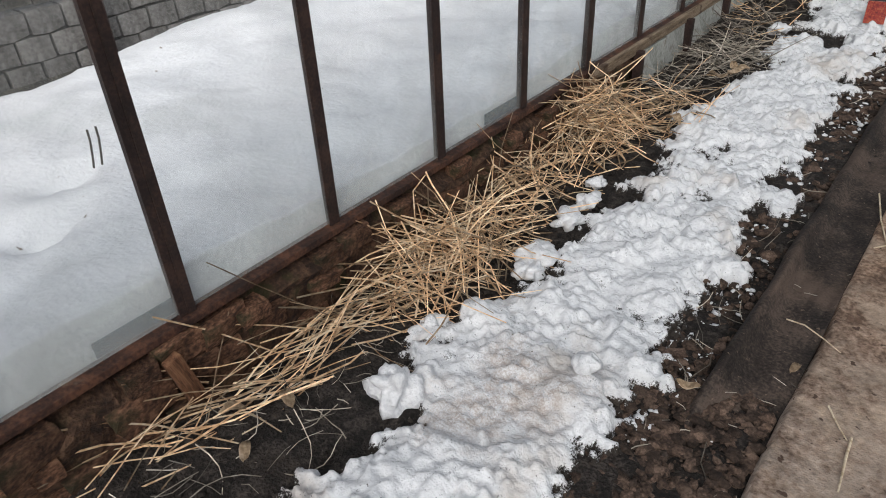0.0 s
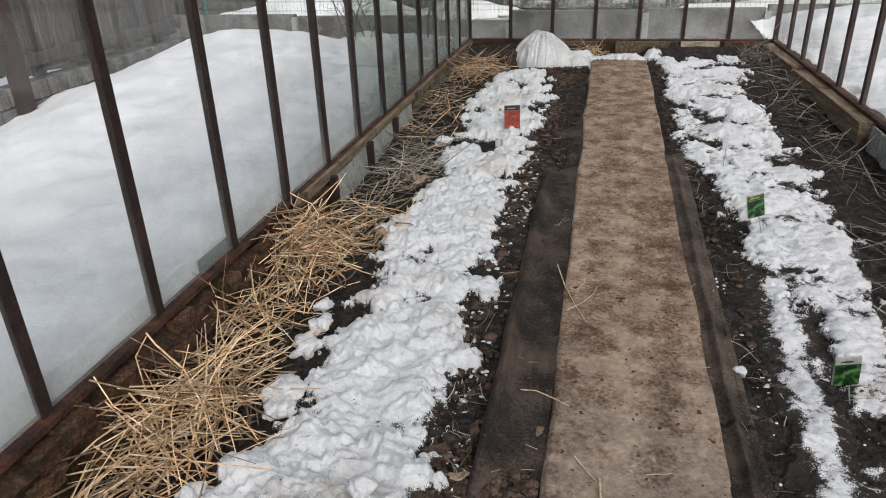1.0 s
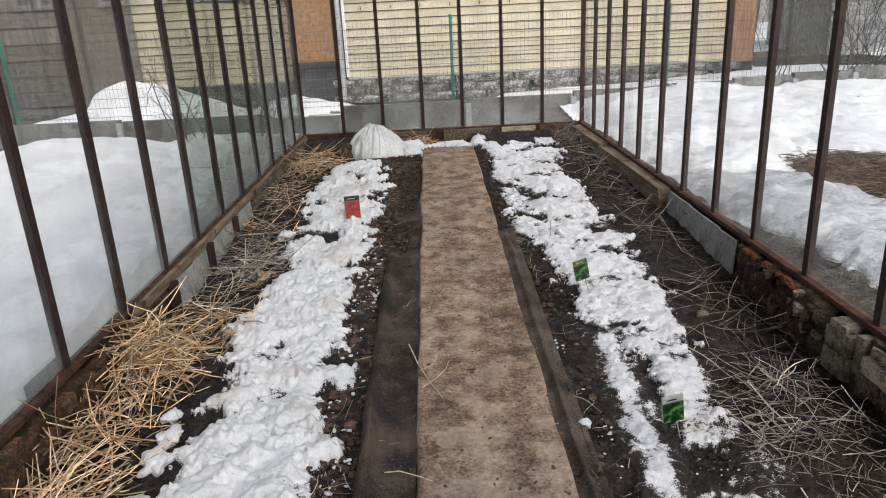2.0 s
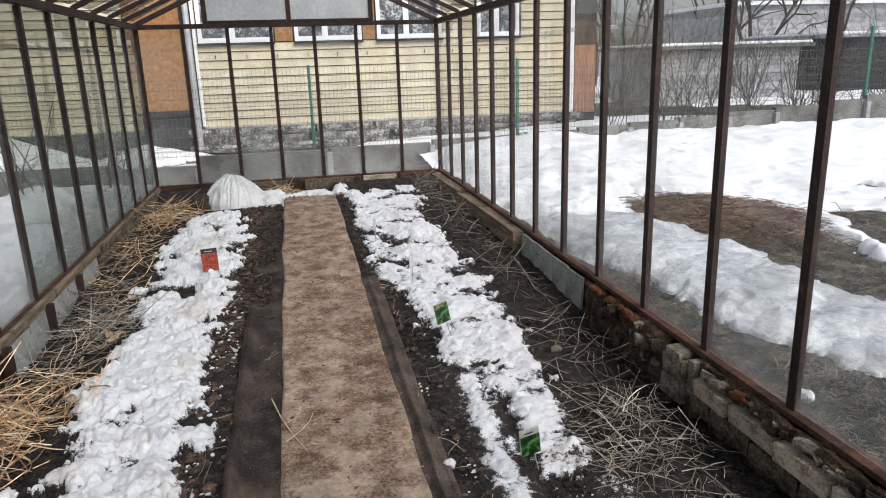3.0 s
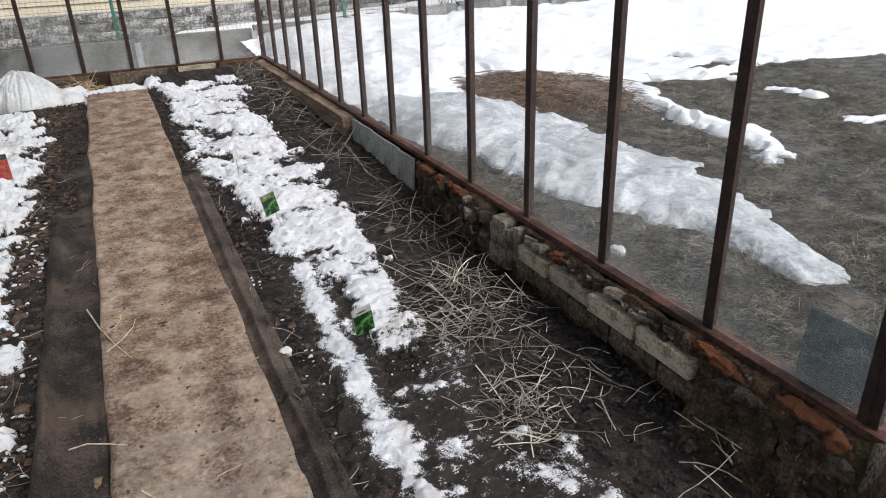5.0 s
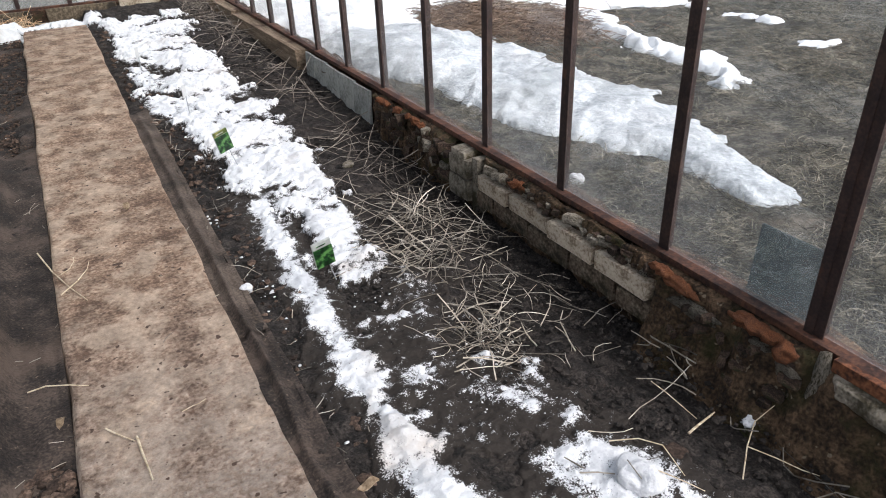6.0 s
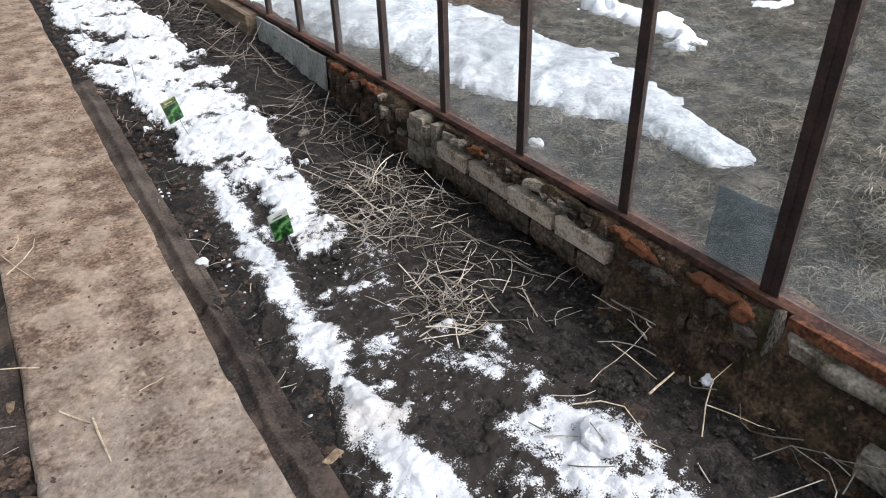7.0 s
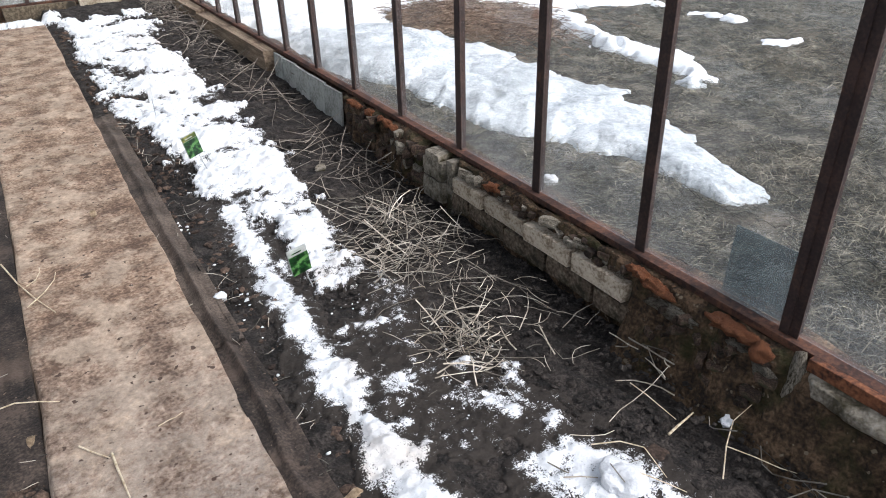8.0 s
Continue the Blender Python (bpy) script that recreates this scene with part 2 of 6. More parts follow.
MOSS = material("mossy_plaster", ((0.020, 0.013, 0.0080), (0.072, 0.043, 0.023), (0.17, 0.105, 0.060)), 16, 0.95, 1.0, 90, spots=(0.040, 0.037, 0.011), spot_scale=6, spot_cut=0.52, spot_soft=0.14, distance=0.030, specks=(0.22, 0.17, 0.115), speck_scale=34.0, speck_cut=0.68)
SLATE = material("grey_cement_sheet", ((0.22, 0.225, 0.20), (0.36, 0.365, 0.335), (0.46, 0.46, 0.43)), 5, 0.9, 0.3, 70, spots=(0.13, 0.10, 0.065), spot_scale=5, spot_cut=0.60, per_piece=0.15)
TIMBER = material("rotten_timber", ((0.06, 0.045, 0.03), (0.14, 0.105, 0.07), (0.24, 0.19, 0.13)), 5, 0.9, 0.6, 60, stretch=(8, 0.7, 8), spots=(0.035, 0.028, 0.02), spot_scale=6, spot_cut=0.55, per_piece=0.25)
FOOTING = material("grey_fence_footing", ((0.075, 0.070, 0.065), (0.135, 0.128, 0.12), (0.20, 0.19, 0.18)), 5, 0.9, 0.4, 45, per_piece=0.15)
PLANK = material("weathered_grey_plank", ((0.045, 0.041, 0.037), (0.075, 0.068, 0.060), (0.12, 0.11, 0.098)), 4, 0.9, 0.5, 40, stretch=(5, 5, 0.5), per_piece=0.35)
SIDING = material("cream_siding", ((0.43, 0.375, 0.255), (0.51, 0.45, 0.315), (0.57, 0.51, 0.375)), 2, 0.6, 0.1, 30, per_piece=0.07)
WHITE = material("white_window_plastic", ((0.70, 0.72, 0.74), (0.78, 0.79, 0.80), (0.82, 0.83, 0.84)), 3, 0.4, 0.05, 40)
OSB = material("orange_strand_board", ((0.19, 0.085, 0.028), (0.27, 0.130, 0.046), (0.34, 0.185, 0.075)), 14, 0.75, 0.2, 70)
DARK = material("dark_void_boards", ((0.010, 0.010, 0.011), (0.018, 0.018, 0.019), (0.03, 0.028, 0.027)), 5, 0.9, 0.3, 40)
CURTAIN = material("pane_with_curtain", ((0.05, 0.055, 0.065), (0.09, 0.10, 0.11), (0.40, 0.42, 0.44)), 7, 0.15, 0.0, 25)
CLADDING = material("grey_stone_cladding", ((0.035, 0.032, 0.028), (0.13, 0.124, 0.116), (0.33, 0.32, 0.305)), 9, 0.9, 0.9, 45, per_piece=0.35, distance=0.03, spread=0.08)
CONCRETE = material("grey_concrete", ((0.095, 0.094, 0.088), (0.150, 0.148, 0.138), (0.215, 0.212, 0.198)), 3, 0.9, 0.3, 50, spots=(0.08, 0.074, 0.062), spot_scale=2.5, spot_cut=0.54, per_piece=0.18)
OLD_CONCRETE = material("mossy_old_concrete", ((0.09, 0.074, 0.052), (0.25, 0.215, 0.165), (0.38, 0.335, 0.275)), 9, 0.9, 0.9, 90, spots=(0.045, 0.036, 0.016), spot_scale=6, spot_cut=0.52, per_piece=0.2, distance=0.02)
GREEN = material("green_fence_paint", ((0.015, 0.12, 0.085), (0.022, 0.17, 0.12), (0.03, 0.22, 0.16)), 4, 0.5, 0.1, 40)
WIRE = material("green_grey_wire", ((0.06, 0.08, 0.07), (0.10, 0.12, 0.11), (0.14, 0.16, 0.15)), 5, 0.6, 0.0, 40, metal=0.3)
PIPE = material("galvanised_pipe", ((0.32, 0.33, 0.34), (0.42, 0.43, 0.44), (0.52, 0.53, 0.54)), 4, 0.45, 0.1, 40, metal=0.4)
GRASS = material("thawed_lawn", ((0.014, 0.013, 0.010), (0.050, 0.046, 0.036), (0.15, 0.135, 0.105)), 6, 0.95, 1.0, 60, spots=(0.13, 0.10, 0.07), spot_scale=0.9, spot_cut=0.60, distance=0.03)
BLADE = island_vary(material("dead_grass_blade", ((0.075, 0.070, 0.050), (0.160, 0.145, 0.110), (0.31, 0.275, 0.21)), 3, 0.85, 0.0, 20), 0.12, 1.55)
HAY = island_vary(material("brown_hay", ((0.09, 0.055, 0.035), (0.17, 0.11, 0.075), (0.28, 0.20, 0.14)), 6, 0.85, 0.0, 40), 0.4, 1.3)
BARK = material("bare_twig_bark", ((0.035, 0.03, 0.027), (0.065, 0.057, 0.05), (0.10, 0.09, 0.08)), 10, 0.9, 0.3, 60)
FILM = material("white_plastic_film", ((0.60, 0.60, 0.60), (0.70, 0.70, 0.70), (0.78, 0.78, 0.78)), 7, 0.32, 0.3, 40, spots=(0.52, 0.50, 0.48), spot_scale=5, spot_cut=0.60)
SHED = material("grey_shed_wall", ((0.21, 0.213, 0.22), (0.31, 0.313, 0.32), (0.41, 0.41, 0.42)), 3, 0.9, 0.3, 40, per_piece=0.22)
ROOF_SHEET = material("milky_roof_sheet", ((0.50, 0.52, 0.54), (0.58, 0.60, 0.61), (0.66, 0.67, 0.68)), 3, 0.5, 0.1, 30)
LEAF = material("dead_leaf", ((0.22, 0.15, 0.09), (0.38, 0.27, 0.17), (0.52, 0.40, 0.28)), 25, 0.8, 0.3, 90, per_piece=0.3)
RED = material("red_flower_print", ((0.16, 0.012, 0.010), (0.33, 0.028, 0.018), (0.42, 0.10, 0.04)), 55, 0.35, 0.0, 160)
LEAFY = material("green_vegetable_print", ((0.005, 0.016, 0.006), (0.014, 0.065, 0.016), (0.12, 0.27, 0.08)), 26, 0.3, 0.0, 70, spread=0.07)
BLACKPRINT = material("dark_print", ((0.012, 0.012, 0.012), (0.02, 0.02, 0.02), (0.03, 0.03, 0.03)), 20, 0.4, 0.0)
ORANGE = material("orange_print", ((0.50, 0.14, 0.03), (0.60, 0.22, 0.04), (0.66, 0.30, 0.06)), 30, 0.4, 0.0)
DARKGREEN = material("dark_leaf_print", ((0.006, 0.016, 0.012), (0.012, 0.05, 0.03), (0.05, 0.22, 0.12)), 40, 0.35, 0.0, 140)
PAPER = material("pale_packet_paper", ((0.34, 0.36, 0.34), (0.44, 0.45, 0.43), (0.54, 0.55, 0.53)), 20, 0.35, 0.05)
YELLOW = material("olive_title_print", ((0.05, 0.08, 0.02), (0.09, 0.12, 0.03), (0.30, 0.28, 0.08)), 40, 0.4, 0.0)


def glass(name, tint, dirt, dirt_color):
    """Old single glazing: clear with a grey film of dirt in clouds, and a reflection that grows at grazing angles."""
    m = bpy.data.materials.new(name)
    m.use_nodes = True
    n, l = m.node_tree.nodes, m.node_tree.links
    n.remove(n["Principled BSDF"])
    clear, shine, film = n.new("ShaderNodeBsdfTransparent"), n.new("ShaderNodeBsdfGlossy"), n.new("ShaderNodeBsdfDiffuse")
    clear.inputs["Color"].default_value = (*tint, 1)
    shine.inputs["Roughness"].default_value = 0.02
    film.inputs["Color"].default_value = (*dirt_color, 1)
    lean, steep, fres = n.new("ShaderNodeLayerWeight"), n.new("ShaderNodeMath"), n.new("ShaderNodeMapRange")
    steep.operation = "POWER"
    steep.inputs[1].default_value = 4.0
    lean.inputs["Blend"].default_value = 0.5
    l.new(lean.outputs["Facing"], steep.inputs[0])
    l.new(steep.outputs[0], fres.inputs["Value"])
    fres.inputs["To Min"].default_value, fres.inputs["To Max"].default_value = 0.025, 0.55
    where, clouds, cut = n.new("ShaderNodeTexCoord"), n.new("ShaderNodeTexNoise"), n.new("ShaderNodeMapRange")
    clouds.inputs["Scale"].default_value, clouds.inputs["Detail"].default_value = 2.6, 6
    cut.inputs["From Min"].default_value, cut.inputs["From Max"].default_value = 0.35, 0.75
    cut.inputs["To Min"].default_value, cut.inputs["To Max"].default_value = dirt * 0.25, dirt * 1.7
    l.new(where.outputs["Object"], clouds.inputs["Vector"])
    l.new(clouds.outputs["Fac"], cut.inputs["Value"])
    axes, foot, splash, film_all = n.new("ShaderNodeSeparateXYZ"), n.new("ShaderNodeMapRange"), n.new("ShaderNodeMath"), n.new("ShaderNodeMath")
    l.new(where.outputs["Object"], axes.inputs["Vector"])
    l.new(axes.outputs["Z"], foot.inputs["Value"])
    foot.inputs["From Min"].default_value, foot.inputs["From Max"].default_value = 0.26, 0.62
    foot.inputs["To Min"].default_value, foot.inputs["To Max"].default_value = 2.6, 0.9
    splash.operation, film_all.operation = "MULTIPLY", "MINIMUM"
    l.new(foot.outputs["Result"], splash.inputs[0])
    l.new(cut.outputs["Result"], splash.inputs[1])
    l.new(splash.outputs[0], film_all.inputs[0])
    film_all.inputs[1].default_value = 0.75
    one, two = n.new("ShaderNodeMixShader"), n.new("ShaderNodeMixShader")
    l.new(film_all.outputs[0], one.inputs["Fac"])
    l.new(clear.outputs[0], one.inputs[1])
    l.new(film.outputs[0], one.inputs[2])
    l.new(fres.outputs["Result"], two.inputs["Fac"])
    l.new(one.outputs[0], two.inputs[1])
    l.new(shine.outputs[0], two.inputs[2])
    l.new(two.outputs[0], n["Material Output"].inputs["Surface"])
    return m


GLASS = glass("dusty_glass", (0.95, 0.96, 0.955), 0.10, (0.55, 0.56, 0.55))
# dark tints of these two put the far west panes' reflections into colour
FOGGED = glass("fogged_glass", (0.70, 0.73, 0.70), 0.30, (0.40, 0.42, 0.41))
GREYED = glass("dark_reflection_glass", (0.67, 0.70, 0.67), 0.13, (0.40, 0.42, 0.41))
PIECE = glass("bluish_spare_glass", (0.46, 0.56, 0.60), 0.07, (0.30, 0.36, 0.38))
ROOF_GLASS = glass("grimy_roof_glass", (0.86, 0.88, 0.87), 0.22, (0.40, 0.40, 0.38))


# ---- mesh helpers ----
def link(name, data, parent=None, label=""):
    ob = new(name, data)
    if parent:
        ob.parent = parent
    return tagged(ob, label)


def part(name, bm, mat, parent=None, label="", rounded=False):
    me = bpy.data.meshes.new(name)
    bm.to_mesh(me)
    bm.free()
    me.materials.append(mat)
    if rounded:
        me.polygons.foreach_set("use_smooth", [True] * len(me.polygons))
    return link(name, me, parent, label)


def mesh_of(name, verts, faces, mat, parent=None, label="", rounded=False):
    me = bpy.data.meshes.new(name)
    me.from_pydata([tuple(map(float, v)) for v in verts], [], [tuple(map(int, f)) for f in faces])
    me.materials.append(mat)
    if rounded:
        me.polygons.foreach_set("use_smooth", [True] * len(me.polygons))
    me.update()
    return link(name, me, parent, label)


def add_box(bm, lo, hi, bevel=0.0):
    g = bmesh.ops.create_cube(bm, size=1.0)
    size = [h - a for a, h in zip(lo, hi)]
    mid = [(h + a) / 2 for a, h in zip(lo, hi)]
    bmesh.ops.scale(bm, vec=size, verts=g["verts"])
    bmesh.ops.translate(bm, vec=mid, verts=g["verts"])
    if bevel:
        edges = list({e for v in g["verts"] for e in v.link_edges})
        bmesh.ops.bevel(bm, geom=edges, offset=bevel, segments=2, affect="EDGES", profile=0.6)
    return bm


def box(lo, hi, bevel=0.0):
    return add_box(bmesh.new(), lo, hi, bevel)


def holder(name, at, label, category, group="", kind=""):
    ob = new(name)
    ob.location = at
    ob.empty_display_size = 0.05
    return tagged(ob, label, category, group, kind)


def field(name, xs, ys, Z, keep, mat, label, category, kind):
    """A sheet over a grid; keep marks the grid points whose faces are built."""
    nx, ny = len(xs), len(ys)
    X, Y = np.meshgrid(xs, ys)
    i, j = np.meshgrid(np.arange(nx - 1), np.arange(ny - 1))
    a = (j * nx + i).ravel()
    f = np.stack([a, a + 1, a + nx + 1, a + nx], 1)
    k = keep.ravel()
    f = f[k[f].any(1)]
    used, inverse = np.unique(f, return_inverse=True)
    f = inverse.reshape(f.shape)
    V = np.stack([X.ravel(), Y.ravel(), Z.ravel()], 1)[used]
    ob = mesh_of(name, V, f, mat, rounded=True)
    return tagged(ob, label, category, kind=kind)


def tubes(paths, radii, sides=3):
    """Thin tubes along many polylines of equal length, joined: paths is (n, k, 3)."""
    n, k, _ = paths.shape
    d = np.gradient(paths, axis=1)
    d /= np.linalg.norm(d, axis=2, keepdims=True) + 1e-9
    up = np.where(np.abs(d[..., 2:3]) > 0.9, np.array([1.0, 0, 0]), np.array([0, 0, 1.0]))
    u = np.cross(d, up)
    u /= np.linalg.norm(u, axis=2, keepdims=True) + 1e-9
    v = np.cross(d, u)
    rings = []
    for s in range(sides):
        a = 2 * math.pi * s / sides
        rings.append(paths + radii[..., None] * (math.cos(a) * u + math.sin(a) * v))
    V = np.stack(rings, 2).reshape(-1, 3)
    base = (np.arange(n)[:, None, None] * k + np.arange(k - 1)[None, :, None]) * sides
    s = np.arange(sides)[None, None, :]
    a, b = base + s, base + (s + 1) % sides
    F = np.stack([a, b, b + sides, a + sides], -1).reshape(-1, 4)
    return V, F


def blob_mesh(name, seed, mat, rough=0.25, subdivisions=2, flat=1.0):
    bm = bmesh.new()
    bmesh.ops.create_icosphere(bm, subdivisions=subdivisions, radius=1.0)
    for v in bm.verts:
        v.co *= 1 + rough * noise.noise(v.co * 1.3 + Vector((seed * 5.1, 0, 0))) + 0.4 * rough * noise.noise(v.co * 3.1 + Vector((0, seed * 3.3, 0)))
        v.co.z *= flat
    me = bpy.data.meshes.new(name)
    bm.to_mesh(me)
    bm.free()
    me.materials.append(mat)
    me.polygons.foreach_set("use_smooth", [True] * len(me.polygons))
    return me


# ---- setting: plan of the greenhouse ----
XL, XR, YE, YN = -1.45, 1.60, 7.80, -1.745
RAIL, EAVE, SEAM = 0.262, 1.855, 1.60
POST_Y = [0.905 + 0.53 * k for k in range(-4, 13)]
END_X = [-1.01, -0.575, -0.14, 0.295, 0.73, 1.165]
RIDGE_X, RIDGE_Z = 0.07, 2.57


# ---- ground, soil and snow ----
def outside_z(x, y):
    x, y = np.asarray(x, float), np.asarray(y, float)
    rise = 0.29 * smooth((y - 6.2) / 3.3) * (1 - 0.75 * smooth((y - 9.9) / 2.0)) * smooth((x - 0.5) / 3.0)
    yard = -0.12 * smooth((y - 9.0) / 2) * (1 - smooth((x - 3) / 3))
    hill = 0.012 * np.clip(y - 14, 0, 200)
    inside = (1 - smooth((np.abs(x - 0.075) - 1.50) / 0.1)) * (1 - smooth((y - YE - 0.0) / 0.1)) * smooth((y - YN) / 0.2)
    return 0.02 + rise + yard + hill - 0.22 * inside + 0.02 * fbm(x, y, 1.2, 3, 3)


def make_ground():
    xs = np.concatenate([np.linspace(-160, -12, 20), np.linspace(-11, 1.4, 70), np.linspace(1.5, 6, 110), np.linspace(6.2, 16, 60), np.linspace(17, 160, 24)])
    ys = np.concatenate([np.linspace(-120, -6, 16), np.linspace(-5, 0.9, 40), np.linspace(1.0, 7, 130), np.linspace(7.1, 16, 90), np.linspace(17, 200, 24)])
    X, Y = np.meshgrid(xs, ys)
    field("ground", xs, ys, outside_z(X, Y), np.ones_like(X, bool), GRASS, "thawed dark lawn with matted dead grass", "ground", "structure")


def bed_z(X, Y):
    """The uneven surface of the soil."""
    Z = soil_z(X, Y) + 0.012 * fbm(X, Y, 3.5, 3, 11) + 0.010 * fbm(X, Y, 14, 2, 15) + 0.006 * np.abs(fbm(X, Y, 34, 2, 19))
    Z -= 0.05 * smooth((X - 1.22) / 0.25) * smooth((4.2 - Y) / 2.0)
    Z += 0.06 * smooth((Y - 7.2) / 0.4)
    way = smooth((0.30 - np.abs(X - 0.10)) / 0.06)
    return Z * (1 - way) + (soil_z(X, Y) - 0.012) * way


def make_soil():
    xs, ys = np.linspace(XL + 0.0, XR - 0.0, 340), np.linspace(YN + 0.02, YE - 0.02, 960)
    X, Y = np.meshgrid(xs, ys)
    field("floor", xs, ys, bed_z(X, Y), np.ones_like(X, bool), SOIL, "wet black soil of the greenhouse beds", "soil", "structure")


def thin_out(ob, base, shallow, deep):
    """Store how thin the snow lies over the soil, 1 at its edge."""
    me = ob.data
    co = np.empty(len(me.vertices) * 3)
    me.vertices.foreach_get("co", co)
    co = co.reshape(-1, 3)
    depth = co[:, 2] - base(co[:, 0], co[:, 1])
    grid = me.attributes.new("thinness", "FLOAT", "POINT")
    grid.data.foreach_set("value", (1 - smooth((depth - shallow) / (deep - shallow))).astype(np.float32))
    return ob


def lumpy_snow(name, xs, ys, M, base, thick, count, big, seed, mat, label, gaps=0.95, ragged=1.0, calm=2.3, broken=0.24):
    """Thawing snow: M is the signed distance in from its edge; broken clods on a thin granular sheet."""
    X, Y = np.meshgrid(xs, ys)
    rnd = np.random.RandomState(seed)
    ragged = ragged * (1 - 0.45 * smooth((calm - Y) / 0.8))
    M = M + 0.040 * ragged * fbm(X, Y, 7, 3, seed) + 0.026 * ragged * fbm(X, Y, 30, 3, seed + 4) + 0.014 * fbm(X, Y, 80, 2, seed + 5)
    holes = fbm(X, Y, 5.5, 3, seed + 9)
    limit = gaps + 0.8 * smooth((calm - Y) / 0.6) - 0.58 * smooth((Y - 2.8) / 2.0)
    M = np.where(holes > limit, M - (holes - limit) * (0.5 + 0.6 * smooth((Y - 3.2) / 2.0)), M)
    bands = fbm(X, Y * 1.15, 4.4, 3, seed + 27)
    M = M - broken * smooth((bands - 0.34) / 0.25) * smooth((Y - 3.9) / 0.9)
    pits = fbm(X, Y, 15, 3, seed + 21)
    M = M - 0.10 * np.clip(pits - 0.62, 0, 1)
    h = thick * (1 + 0.5 * smooth((1.9 - Y) / 0.4)) * smooth(M / 0.09) * np.maximum(0.62 + 0.55 * fbm(X, Y, 5, 3, seed + 2), 0.45 * smooth((calm - Y) / 0.6))
    step_x, step_y = xs[1] - xs[0], ys[1] - ys[0]
    WX = X + 0.034 * fbm(X, Y, 24, 3, seed + 12)
    WY = Y + 0.034 * fbm(X, Y, 24, 3, seed + 17)
    for k in range(count):
        cx, cy = rnd.uniform(xs[0], xs[-1]), rnd.uniform(ys[0], ys[-1])
        i, j = int((cx - xs[0]) / step_x), int((cy - ys[0]) / step_y)
        if M[min(j, len(ys) - 1), min(i, len(xs) - 1)] < -0.005:
            continue
        r = big * (0.30 + 0.70 * rnd.rand() ** 2.0) if k < count // 3 else big * rnd.uniform(0.10, 0.30)
        a, b = max(0, int((cx - r * 1.2 - xs[0]) / step_x)), int((cx + r * 1.2 - xs[0]) / step_x) + 2
        c, d = max(0, int((cy - r * 1.2 - ys[0]) / step_y)), int((cy + r * 1.2 - ys[0]) / step_y) + 2
        wx, wy = WX[c:d, a:b], WY[c:d, a:b]
        q = 1 - ((wx - cx) ** 2 * rnd.uniform(0.8, 2.0) + (wy - cy) ** 2 * rnd.uniform(0.8, 2.0)) / r ** 2
        tip = 1 + rnd.uniform(-0.5, 0.5) * (wx - cx) / r + rnd.uniform(-0.5, 0.5) * (wy - cy) / r
        dome = r * 0.52 * tip * np.clip(q, 0, 1) ** 0.6 + h[c:d, a:b] * (0.6 if k < count // 3 else 0.92)
        h[c:d, a:b] = np.where(q > 0, np.maximum(h[c:d, a:b], dome), h[c:d, a:b])
    rough = fbm(X, Y, 45, 3, seed + 6)
    h = h + (0.0044 * rough + 0.0022 * fbm(X, Y, 60, 2, seed + 31) - 0.012 * np.clip(fbm(X, Y, 16, 3, seed + 8) - 0.25, 0, 1)) * (h > 0.006)
    keep = h > 0.006
    Z = base(X, Y) + np.where(keep, h + 0.006, -0.012)
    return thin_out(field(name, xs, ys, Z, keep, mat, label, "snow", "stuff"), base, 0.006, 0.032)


def edges_of(table, Y):
    t = np.array(table)
    return np.interp(Y, t[:, 0], t[:, 1]), np.interp(Y, t[:, 0], t[:, 2])


